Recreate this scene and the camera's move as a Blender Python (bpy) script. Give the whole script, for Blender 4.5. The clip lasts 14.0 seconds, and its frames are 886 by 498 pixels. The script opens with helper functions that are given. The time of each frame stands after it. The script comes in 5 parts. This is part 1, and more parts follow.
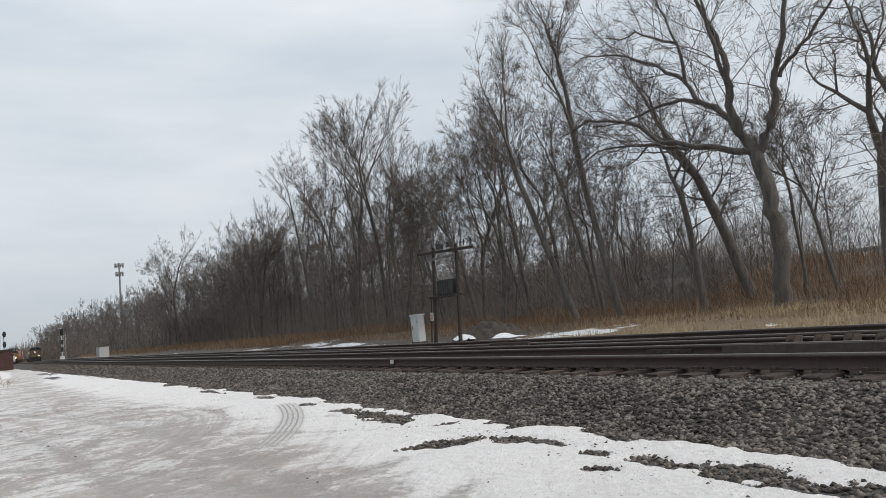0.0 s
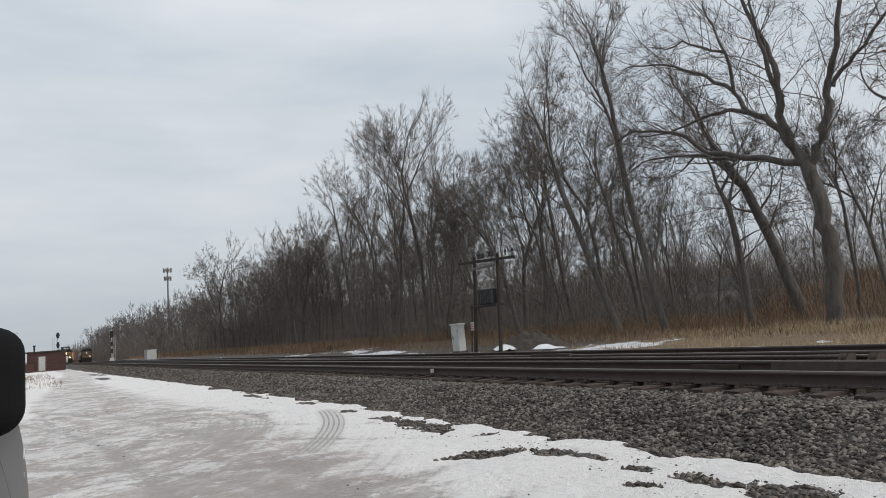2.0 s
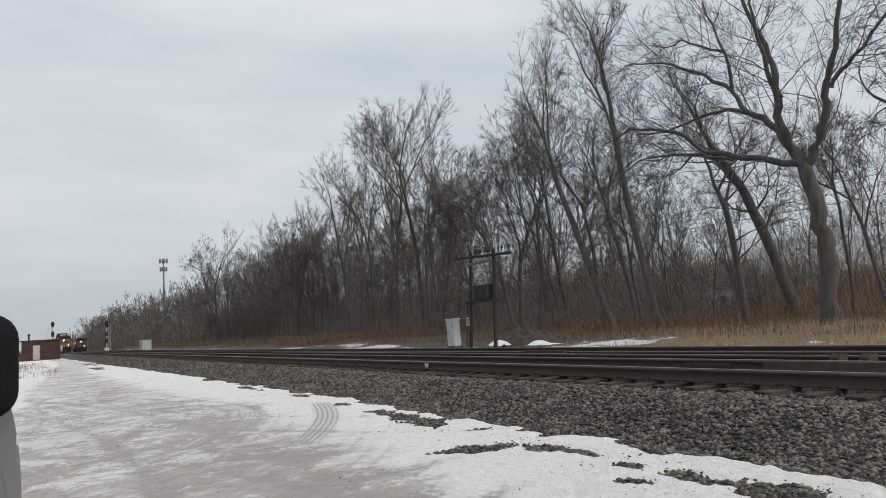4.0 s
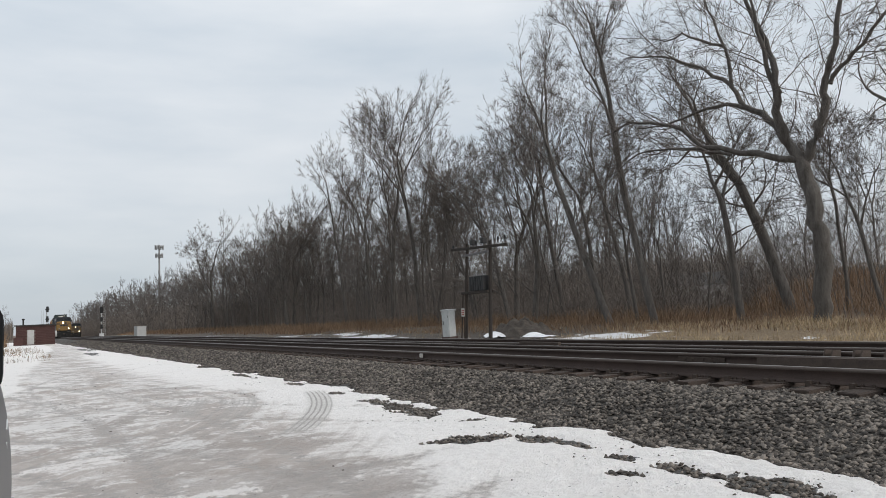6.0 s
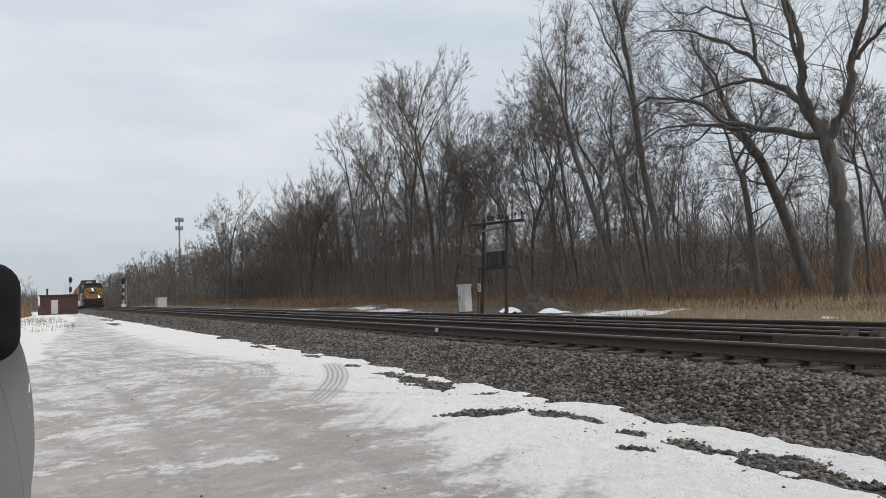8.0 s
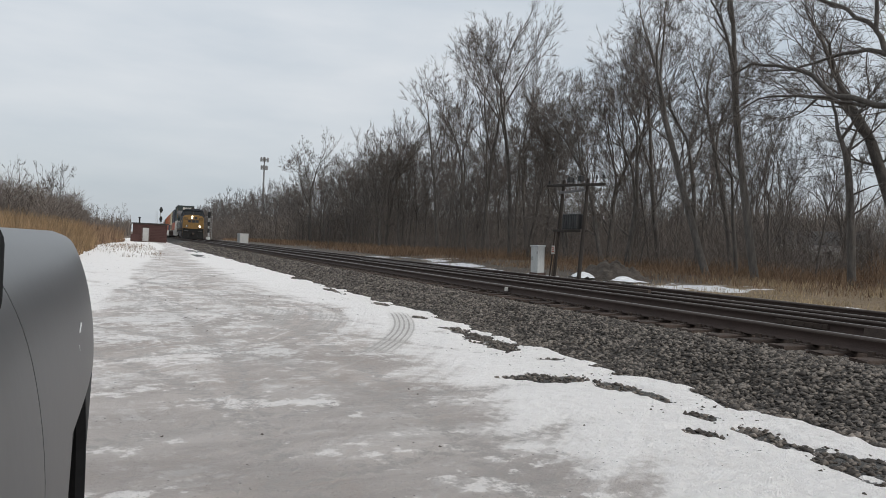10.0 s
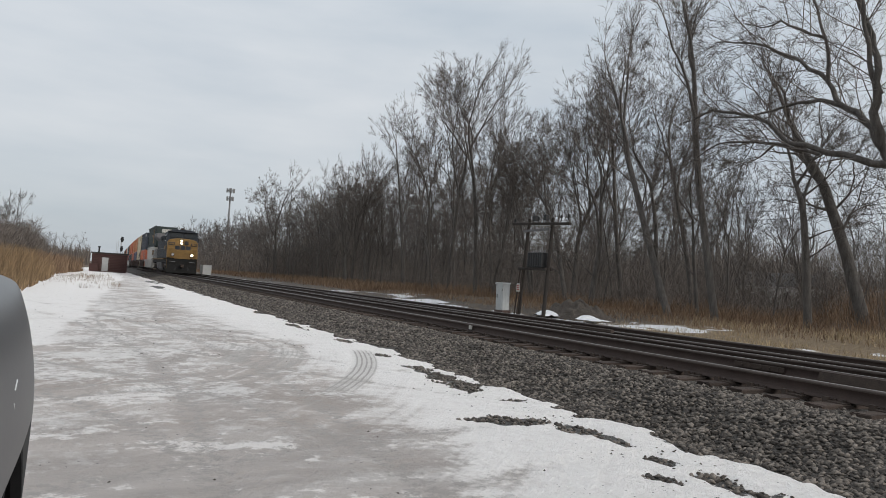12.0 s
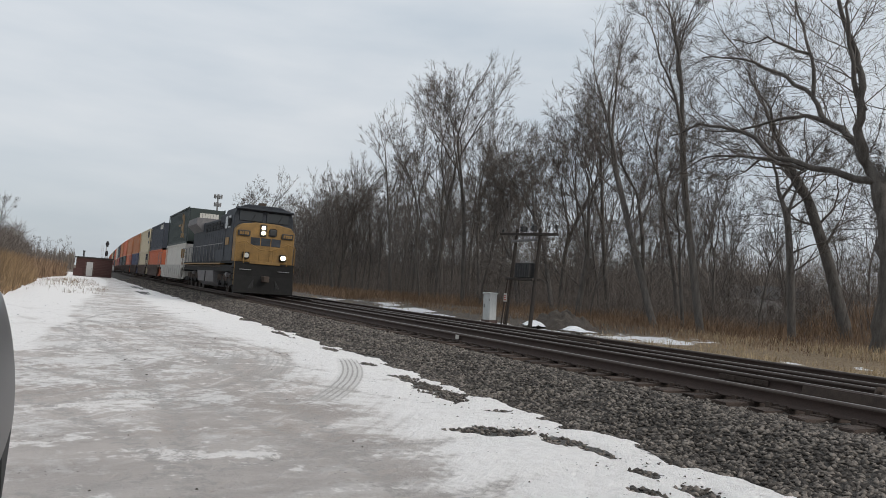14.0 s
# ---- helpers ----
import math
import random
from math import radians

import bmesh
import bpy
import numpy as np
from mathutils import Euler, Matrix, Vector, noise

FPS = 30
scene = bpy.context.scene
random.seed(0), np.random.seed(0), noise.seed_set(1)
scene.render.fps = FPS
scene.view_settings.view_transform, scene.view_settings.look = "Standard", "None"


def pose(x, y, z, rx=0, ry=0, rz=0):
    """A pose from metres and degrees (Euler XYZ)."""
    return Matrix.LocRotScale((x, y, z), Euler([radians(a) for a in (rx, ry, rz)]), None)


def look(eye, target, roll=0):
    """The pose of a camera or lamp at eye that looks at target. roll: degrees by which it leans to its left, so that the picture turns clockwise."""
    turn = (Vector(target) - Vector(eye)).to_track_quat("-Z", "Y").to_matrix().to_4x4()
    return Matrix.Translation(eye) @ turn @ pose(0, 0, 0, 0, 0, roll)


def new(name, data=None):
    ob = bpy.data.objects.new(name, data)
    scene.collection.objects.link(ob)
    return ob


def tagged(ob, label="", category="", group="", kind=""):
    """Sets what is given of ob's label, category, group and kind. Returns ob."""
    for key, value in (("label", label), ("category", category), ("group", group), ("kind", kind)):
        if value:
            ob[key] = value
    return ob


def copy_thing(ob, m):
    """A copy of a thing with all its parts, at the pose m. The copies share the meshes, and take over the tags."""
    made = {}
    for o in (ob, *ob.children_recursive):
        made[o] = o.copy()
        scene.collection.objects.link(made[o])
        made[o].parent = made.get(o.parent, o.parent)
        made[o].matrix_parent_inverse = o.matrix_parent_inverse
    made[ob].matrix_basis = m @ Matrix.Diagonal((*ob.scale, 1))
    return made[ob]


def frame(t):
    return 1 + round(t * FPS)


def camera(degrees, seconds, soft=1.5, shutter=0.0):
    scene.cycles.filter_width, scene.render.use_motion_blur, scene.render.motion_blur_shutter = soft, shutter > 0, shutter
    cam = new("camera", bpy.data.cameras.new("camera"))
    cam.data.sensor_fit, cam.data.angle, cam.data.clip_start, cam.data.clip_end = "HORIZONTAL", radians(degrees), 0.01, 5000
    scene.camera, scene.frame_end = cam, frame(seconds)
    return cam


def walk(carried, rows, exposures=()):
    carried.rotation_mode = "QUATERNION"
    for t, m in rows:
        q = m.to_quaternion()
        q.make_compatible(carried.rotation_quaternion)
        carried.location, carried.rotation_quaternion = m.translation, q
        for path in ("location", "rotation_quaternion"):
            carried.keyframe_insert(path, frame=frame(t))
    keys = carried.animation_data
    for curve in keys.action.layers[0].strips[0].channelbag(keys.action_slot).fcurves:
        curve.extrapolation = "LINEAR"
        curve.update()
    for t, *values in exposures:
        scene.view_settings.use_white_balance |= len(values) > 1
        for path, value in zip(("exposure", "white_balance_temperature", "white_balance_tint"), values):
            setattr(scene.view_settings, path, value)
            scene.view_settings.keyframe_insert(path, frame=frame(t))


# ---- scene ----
cam = camera(64.8, 14.0, soft=0.9)
PATH = [
    (0, (0.037, 0.137, 1.406), (1.166, 1.776, 1.6), -5.5),
    (0.5, (0.039, 0.133, 1.411), (1.173, 1.769, 1.605), -4.7),
    (1, (0.036, 0.145, 1.41), (1.165, 1.782, 1.618), -4.5),
    (1.5, (0.046, 0.151, 1.404), (1.165, 1.796, 1.608), -4.2),
    (2, (0.014, 0.128, 1.414), (1.045, 1.827, 1.644), -4.4),
    (2.5, (0.016, 0.128, 1.418), (1.042, 1.826, 1.667), -4.4),
    (3, (0.019, 0.13, 1.418), (1.053, 1.823, 1.671), -4.2),
    (3.5, (0.012, 0.109, 1.415), (1.044, 1.802, 1.67), -3.7),
    (3.7, (0.013, 0.106, 1.412), (1.051, 1.8, 1.643), -3.7),
    (6, (0.022, 0.114, 1.41), (1.07, 1.808, 1.598), -2.7),
    (6.5, (0.052, 0.12, 1.398), (1.108, 1.809, 1.57), -3.4),
    (7, (0.05, 0.112, 1.403), (1.11, 1.801, 1.56), -3.0),
    (7.5, (0.052, 0.075, 1.401), (1.095, 1.776, 1.536), -2.7),
    (8, (0.029, 0.076, 1.405), (1.034, 1.801, 1.524), -2.0),
    (8.5, (0.042, 0.111, 1.4), (1.054, 1.833, 1.508), -2.4),
    (9, (0.075, 0.12, 1.418), (1.042, 1.871, 1.454), 0.5),
    (9.2, (0.084, 0.206, 1.404), (0.898, 2.033, 1.367), 1.9),
    (11.3, (0.130, 0.195, 1.509), (0.993, 1.997, 1.596), 3.8),
    (11.5, (0.132, 0.183, 1.509), (1.019, 1.973, 1.603), 3.3),
    (12, (0.136, 0.199, 1.496), (1.034, 1.983, 1.591), 3.6),
    (12.5, (0.134, 0.201, 1.5), (1.035, 1.983, 1.6), 3.8),
    (13, (0.136, 0.198, 1.498), (1.043, 1.977, 1.611), 3.8),
    (13.5, (0.132, 0.2, 1.505), (1.047, 1.974, 1.627), 4.1),
    (14, (0.135, 0.197, 1.504), (1.062, 1.965, 1.627), 4.3),
]
walk(cam, [(t, look(eye, target, roll)) for t, eye, target, roll in PATH],
     exposures=((0, 0.06), (1.5, 0.03), (2.2, -0.1), (3.7, -0.08), (5.8, 0.07), (8.5, 0.05), (9.2, 0.02), (11.3, -0.09), (14, -0.05)))

# ---- sky and light ----
SUN_DIR = (0.45, -0.75, 0.55)
world = bpy.data.worlds.new("overcast")
scene.world = world
world.use_nodes = True
wn = world.node_tree
wn.nodes.clear()


def wnode(kind, **props):
    n = wn.nodes.new(kind)
    for k, v in props.items():
        n.inputs[k].default_value = v
    return n


sky = wnode("ShaderNodeTexSky")
sky.sky_type = "NISHITA"
sky.sun_disc = False
sky.sun_elevation = radians(32)
sky.sun_rotation = radians(150)
sky.air_density, sky.dust_density = 1.0, 2.0
coord = wnode("ShaderNodeTexCoord")
stretch = wnode("ShaderNodeMapping")
stretch.inputs["Scale"].default_value = (1.0, 1.0, 4.0)
cloud = wnode("ShaderNodeTexNoise", Scale=2.2, Detail=5.0, Roughness=0.5)
ramp = wnode("ShaderNodeValToRGB")
ramp.color_ramp.elements[0].position, ramp.color_ramp.elements[0].color = 0.32, (0.522, 0.583, 0.643, 1)
ramp.color_ramp.elements[1].position, ramp.color_ramp.elements[1].color = 0.66, (0.712, 0.741, 0.770, 1)
split = wnode("ShaderNodeSeparateXYZ")
rise = wnode("ShaderNodeMapRange")
for key, value in (("From Min", 0.0), ("From Max", 0.42), ("To Min", 0.84), ("To Max", 1.05)):
    rise.inputs[key].default_value = value
tone = wnode("ShaderNodeVectorMath")
tone.operation = "SCALE"
blend = wnode("ShaderNodeMix", Factor=0.9)
blend.data_type = "RGBA"
dim = wnode("ShaderNodeVectorMath")
dim.operation = "SCALE"
dim.inputs["Scale"].default_value = 0.1
back = wnode("ShaderNodeBackground", Strength=1.12)
out = wnode("ShaderNodeOutputWorld")
for a, b in ((coord.outputs["Generated"], stretch.inputs["Vector"]), (stretch.outputs[0], cloud.inputs["Vector"]),
             (cloud.outputs["Fac"], ramp.inputs[0]), (sky.outputs[0], dim.inputs[0]), (dim.outputs[0], blend.inputs["A"]),
             (coord.outputs["Generated"], split.inputs[0]), (split.outputs["Z"], rise.inputs["Value"]), (ramp.outputs[0], tone.inputs[0]),
             (rise.outputs[0], tone.inputs["Scale"]), (tone.outputs[0], blend.inputs["B"]), (blend.outputs["Result"], back.inputs["Color"]), (back.outputs[0], out.inputs[0])):
    wn.links.new(a, b)
sun = new("sun", bpy.data.lights.new("sun", "SUN"))
sun.data.energy, sun.data.angle, sun.data.color = 1.72, radians(25), (1.0, 0.96, 0.9)
sun.matrix_world = look(Vector(SUN_DIR) * 50, (0, 0, 0))


# ---- materials ----
def mat(name, color, rough=0.8, metal=0.0, vary=0.25, scale=6.0, fine=60.0, bump=0.2, tint=None, random_amount=0.0,
        island=0.0, stretch=None, emit=0.0, dist=0.02):
    """A worn surface: base colour varied by a coarse and a fine noise, with relief."""
    m = bpy.data.materials.new(name)
    m.use_nodes = True
    nt = m.node_tree
    b = nt.nodes["Principled BSDF"]
    b.inputs["Roughness"].default_value, b.inputs["Metallic"].default_value = rough, metal
    N, L = nt.nodes.new, nt.links.new
    tc = N("ShaderNodeTexCoord")
    vec = tc.outputs["Object"]
    if stretch:
        mp = N("ShaderNodeMapping")
        mp.inputs["Scale"].default_value = stretch
        L(vec, mp.inputs["Vector"])
        vec = mp.outputs[0]
    n1, n2 = N("ShaderNodeTexNoise"), N("ShaderNodeTexNoise")
    n1.inputs["Scale"].default_value, n2.inputs["Scale"].default_value = scale, fine
    n1.inputs["Detail"].default_value, n2.inputs["Detail"].default_value = 4, 3
    L(vec, n1.inputs["Vector"])
    L(vec, n2.inputs["Vector"])
    add = N("ShaderNodeMath")
    add.operation = "ADD"
    L(n1.outputs["Fac"], add.inputs[0])
    L(n2.outputs["Fac"], add.inputs[1])
    value = add.outputs[0]
    for node, socket, amount in (("ShaderNodeObjectInfo", "Random", random_amount), ("ShaderNodeNewGeometry", "Random Per Island", island)):
        if amount:
            src, ma = N(node), N("ShaderNodeMath")
            ma.operation = "MULTIPLY_ADD"
            ma.inputs[1].default_value = amount * 2
            L(src.outputs[socket], ma.inputs[0])
            L(value, ma.inputs[2])
            sub = N("ShaderNodeMath")
            sub.operation = "SUBTRACT"
            sub.inputs[1].default_value = amount
            L(ma.outputs[0], sub.inputs[0])
            value = sub.outputs[0]
    mr = N("ShaderNodeMapRange")
    mr.inputs["From Min"].default_value, mr.inputs["From Max"].default_value = 0.6, 1.4
    L(value, mr.inputs["Value"])
    mix = N("ShaderNodeMix")
    mix.data_type = "RGBA"
    L(mr.outputs[0], mix.inputs["Factor"])
    dark = [c * (1 - vary) for c in color]
    light = [min(1, c * (1 + vary)) for c in (tint or color)]
    mix.inputs["A"].default_value, mix.inputs["B"].default_value = (*dark, 1), (*light, 1)
    L(mix.outputs["Result"], b.inputs["Base Color"])
    if bump:
        bp = N("ShaderNodeBump")
        bp.inputs["Strength"].default_value, bp.inputs["Distance"].default_value = bump, dist
        L(add.outputs[0], bp.inputs["Height"])
        L(bp.outputs[0], b.inputs["Normal"])
    if emit:
        L(mix.outputs["Result"], b.inputs["Emission Color"])
        b.inputs["Emission Strength"].default_value = emit
    return m


M = {
    "stone": mat("ballast stone", (0.102, 0.087, 0.076), 0.9, vary=0.55, scale=3, fine=40, tint=(0.17, 0.147, 0.126), random_amount=0.4, island=0.45),
    "bed": mat("ballast bed", (0.085, 0.076, 0.068), 0.95, vary=0.5, scale=18, fine=70, bump=1.0, dist=0.04),
    "tie": mat("weathered tie", (0.034, 0.021, 0.016), 0.9, vary=0.4, scale=2, fine=30, stretch=(1, 9, 9), random_amount=0.25, bump=0.5, tint=(0.056, 0.04, 0.032)),
    "rail_side": mat("rusty rail", (0.05, 0.033, 0.027), 0.8, vary=0.3, scale=4, fine=60, bump=0.3),
    "rail_head": mat("polished rail", (0.29, 0.265, 0.25), 0.42, 0.8, vary=0.25, scale=3, fine=50, bump=0.05),
    "rail_worn": mat("worn rail edge", (0.10, 0.08, 0.07), 0.5, 0.4, vary=0.25, scale=3, fine=50, bump=0.1),
    "iron": mat("rusty iron", (0.06, 0.043, 0.034), 0.75, 0.2, vary=0.4, scale=9, fine=90),
    "steel_grey": mat("grey steel", (0.22, 0.22, 0.22), 0.6, 0.4, vary=0.25, scale=7),
    "galvanised": mat("galvanised", (0.42, 0.43, 0.43), 0.55, 0.3, vary=0.15, scale=5),
    "white_metal": mat("white cabinet", (0.55, 0.56, 0.55), 0.6, vary=0.15, scale=2.5, fine=20, bump=0.05, stretch=(1, 1, 0.3)),
    "pole": mat("creosoted pole", (0.042, 0.034, 0.029), 0.9, vary=0.4, scale=3, fine=40, stretch=(6, 6, 0.5), bump=0.5),
    "black": mat("black paint", (0.02, 0.02, 0.021), 0.6, vary=0.3, scale=5, bump=0.08),
    "bark": mat("bark", (0.06, 0.051, 0.044), 0.95, vary=0.4, scale=2.5, fine=25, stretch=(3, 3, 0.6), bump=0.8, dist=0.03, tint=(0.118, 0.107, 0.097)),
    "twig": mat("twigs", (0.105, 0.091, 0.082), 0.95, vary=0.35, scale=0.8, fine=6, bump=0, tint=(0.138, 0.118, 0.104)),
    "twig_far": mat("far twigs", (0.118, 0.105, 0.098), 0.95, vary=0.3, scale=0.3, fine=3, bump=0),
    "brush": mat("brown brush", (0.165, 0.098, 0.058), 0.95, vary=0.45, scale=0.35, fine=5, bump=0, island=0.35, tint=(0.21, 0.14, 0.088)),
    "stems": mat("grey stems", (0.142, 0.12, 0.105), 0.95, vary=0.35, scale=0.2, fine=4, bump=0, island=0.4),
    "straw": mat("dry grass", (0.34, 0.255, 0.15), 0.9, vary=0.35, scale=0.6, fine=8, bump=0, island=0.35, tint=(0.38, 0.29, 0.18)),
    "reed": mat("dry reeds", (0.225, 0.15, 0.082), 0.9, vary=0.4, scale=0.4, fine=6, bump=0, island=0.4),
    "soil": mat("soil", (0.095, 0.078, 0.064), 0.95, vary=0.45, scale=4, fine=30, bump=1.0, dist=0.05),
    "snow": mat("snow", (0.82, 0.83, 0.85), 0.75, vary=0.06, scale=4, fine=40, bump=0.5),
    "brick": mat("brick", (0.058, 0.028, 0.025), 0.9, vary=0.3, scale=3, fine=20, random_amount=0.2, island=0.3),
    "mortar": mat("mortar", (0.11, 0.075, 0.065), 0.95, vary=0.2),
    "grey_paint": mat("grey paint", (0.42, 0.42, 0.41), 0.7, vary=0.12, scale=3),
    "roof": mat("tar roof", (0.05, 0.047, 0.045), 0.9, vary=0.3),
    "navy": mat("navy paint", (0.016, 0.021, 0.028), 0.8, vary=0.55, scale=2.5, fine=25, bump=0.05, tint=(0.028, 0.032, 0.04)),
    "yellow": mat("yellow paint", (0.20, 0.112, 0.028), 0.6, vary=0.4, scale=2.5, fine=25, bump=0.05),
    "under": mat("grimy underframe", (0.009, 0.0085, 0.008), 0.95, vary=0.5, scale=4, fine=30, bump=0.4),
    "tank": mat("dusty tank", (0.14, 0.133, 0.135), 0.8, vary=0.3, scale=3, fine=25),
    "wheel": mat("wheel steel", (0.06, 0.05, 0.045), 0.6, 0.5, vary=0.3),
    "lamp": mat("lit lamp", (1.0, 0.80, 0.52), 0.4, vary=0.02, emit=9.0, bump=0),
    "lamp_off": mat("unlit lamp", (0.45, 0.45, 0.43), 0.2, vary=0.1, bump=0),
    "hopper": mat("pale hopper car", (0.40, 0.385, 0.36), 0.7, vary=0.25, scale=1.5, fine=12),
    "truck": mat("silver grey paint", (0.105, 0.106, 0.11), 0.36, 0.3, vary=0.07, scale=1.2, fine=30, bump=0.01),
    "rubber": mat("rubber", (0.018, 0.018, 0.018), 0.8, vary=0.3),
    "plastic": mat("black mirror plastic", (0.010, 0.010, 0.011), 0.9, vary=0.2, scale=8, bump=0.05),
    "scratch": mat("bare scratch", (0.62, 0.63, 0.64), 0.6, vary=0.1, bump=0),
    "sign": mat("faded sign", (0.5, 0.48, 0.44), 0.7, vary=0.2, scale=9),
    "red_mark": mat("red mark", (0.33, 0.06, 0.04), 0.7, vary=0.2),
    "glass": mat("dark cab glass", (0.02, 0.024, 0.028), 0.12, vary=0.1, bump=0),
    "mirror": mat("mirror glass", (0.7, 0.72, 0.75), 0.03, 1.0, vary=0.02, bump=0),
    "house": mat("white siding", (0.62, 0.60, 0.58), 0.8, vary=0.1, scale=1),
    "wire": mat("wire", (0.05, 0.05, 0.05), 0.7, vary=0.1, bump=0),
}
M["plastic"].node_tree.nodes["Principled BSDF"].inputs["Specular IOR Level"].default_value = 0.15
for key, color in dict(green=(0.019, 0.030, 0.028), white=(0.52, 0.50, 0.46), blue=(0.022, 0.028, 0.042), orange=(0.46, 0.115, 0.05),
                       cream=(0.50, 0.43, 0.30), rust=(0.40, 0.15, 0.06), indigo=(0.05, 0.06, 0.12), red=(0.33, 0.06, 0.045)).items():
    M[key] = mat(key + " container paint", color, 0.6, vary=0.16, scale=1.2, fine=14, bump=0.06)


# ---- mesh helpers ----
def part(name, bm, material, parent=None, label="", smooth=False, m=None):
    """Links a bmesh as one mesh object, under a thing or a part."""
    me = bpy.data.meshes.new(name)
    bm.to_mesh(me)
    bm.free()
    return part_mesh(name, me, material, parent, label, smooth, m)


def part_mesh(name, me, material, parent=None, label="", smooth=False, m=None):
    if material and not me.materials:
        me.materials.append(M[material] if isinstance(material, str) else material)
    if smooth:
        me.shade_smooth()
    ob = new(name, me)
    if parent:
        ob.parent = parent
    if m is not None:
        ob.matrix_basis = m
    if label:
        tagged(ob, label)
    return ob


def root(name, label, category, group="", kind="", m=None):
    ob = new(name)
    ob.empty_display_size = 0.2
    if m is not None:
        ob.matrix_basis = m
    return tagged(ob, label, category, group, kind)


def box(bm, x0, x1, y0, y1, z0, z1, bevel=0.0, rot=None, round_off=2):
    r = bmesh.ops.create_cube(bm, size=1.0)
    vs = r["verts"]
    bmesh.ops.scale(bm, vec=(x1 - x0, y1 - y0, z1 - z0), verts=vs)
    if bevel:
        es = list({e for v in vs for e in v.link_edges})
        vs = list({v for f in bmesh.ops.bevel(bm, geom=es, offset=bevel, segments=round_off, profile=0.5, affect="EDGES")["faces"] for v in f.verts} | {v for v in vs if v.is_valid})
    mm = Matrix.Translation(((x0 + x1) / 2, (y0 + y1) / 2, (z0 + z1) / 2))
    bmesh.ops.transform(bm, matrix=mm @ (rot or Matrix()), verts=vs)
    return bm


def boxed(*a, **k):
    return box(bmesh.new(), *a, **k)


def rod(bm, a, b, r, sides=8, r2=None):
    a, b = Vector(a), Vector(b)
    d = b - a
    m = Matrix.Translation((a + b) / 2) @ d.to_track_quat("Z", "Y").to_matrix().to_4x4()
    bmesh.ops.create_cone(bm, cap_ends=True, segments=sides, radius1=r, radius2=r if r2 is None else r2, depth=d.length, matrix=m)
    return bm


def prism(bm, outline, y0, y1, axis="y"):
    """Extrudes a closed outline of (u, w) along an axis: y (u, w = x, z), x (u, w = y, z)."""
    def at(u, w, s):
        return (u, s, w) if axis == "y" else (s, u, w)
    n = len(outline)
    a = [bm.verts.new(at(u, w, y0)) for u, w in outline]
    b = [bm.verts.new(at(u, w, y1)) for u, w in outline]
    bm.faces.new(a)
    bm.faces.new(b[::-1])
    for i in range(n):
        bm.faces.new((a[i], a[(i + 1) % n], b[(i + 1) % n], b[i])[::-1])
    bmesh.ops.recalc_face_normals(bm, faces=bm.faces)
    return bm


def raw_mesh(name, verts, faces):
    """A mesh from arrays; faces is an n x k array."""
    verts, faces = np.asarray(verts, np.float32), np.asarray(faces, np.int32)
    me = bpy.data.meshes.new(name)
    me.vertices.add(len(verts))
    me.vertices.foreach_set("co", verts.ravel())
    k = faces.shape[1]
    me.loops.add(faces.size)
    me.loops.foreach_set("vertex_index", faces.ravel())
    me.polygons.add(len(faces))
    me.polygons.foreach_set("loop_start", np.arange(len(faces), dtype=np.int32) * k)
    me.update(calc_edges=True)
    me.validate()
    return me


def value_noise(x, y, scale, seed):
    """Fast smooth noise on arrays, -1 to 1."""
    rng = np.random.RandomState(seed)
    g = rng.uniform(-1, 1, (64, 64))
    u, v = x * scale, y * scale
    i, j = np.floor(u).astype(int), np.floor(v).astype(int)
    fu, fv = u - i, v - j
    fu, fv = fu * fu * (3 - 2 * fu), fv * fv * (3 - 2 * fv)
    a, b = g[i % 64, j % 64], g[(i + 1) % 64, j % 64]
    c, d = g[i % 64, (j + 1) % 64], g[(i + 1) % 64, (j + 1) % 64]
    return (a * (1 - fu) + b * fu) * (1 - fv) + (c * (1 - fu) + d * fu) * fv


def many(x, y, scale, seed, octaves=4, gain=0.55):
    total, amp, norm = 0, 1.0, 0
    for k in range(octaves):
        total = total + amp * value_noise(x + 3.7 * k, y - 5.1 * k, scale * 2 ** k, seed + k)
        norm += amp
        amp *= gain
    return total / norm


def smooth(a, b, x):
    t = np.clip((x - a) / (b - a), 0, 1)
    return t * t * (3 - 2 * t)


# ---- the lie of the land ----
NEAR_TRACK, RAIL_TOP, GAUGE = 8.75, 0.60, 1.5
TIE_TOP = 0.40


def near_track(y):
    """The near track: straight past the camera, bending gently away in the distance."""
    y = np.asarray(y, float)
    return NEAR_TRACK + 0.0222 * 12 * np.log1p(np.exp(np.clip((y - 128) / 12, -30, 60))) + 1.5e-4 * np.maximum(y - 235, 0) ** 2


def dip(y):
    """How far the line falls away in the distance."""
    return np.minimum(0.008 * 14 * np.log1p(np.exp(np.clip((np.asarray(y, float) - 150) / 14, -30, 60))), 1.3)


def far_track(y):
    """The far track keeps beside it and draws a little apart."""
    return near_track(y) + 3.25 + 2.9 * smooth(60, 266, np.asarray(y, float))


def behind_gap(x, y):
    """The wooded rise ends where the road's bank begins."""
    return 1 - smooth(1.38, 1.52, x / np.maximum(y, 1.0))


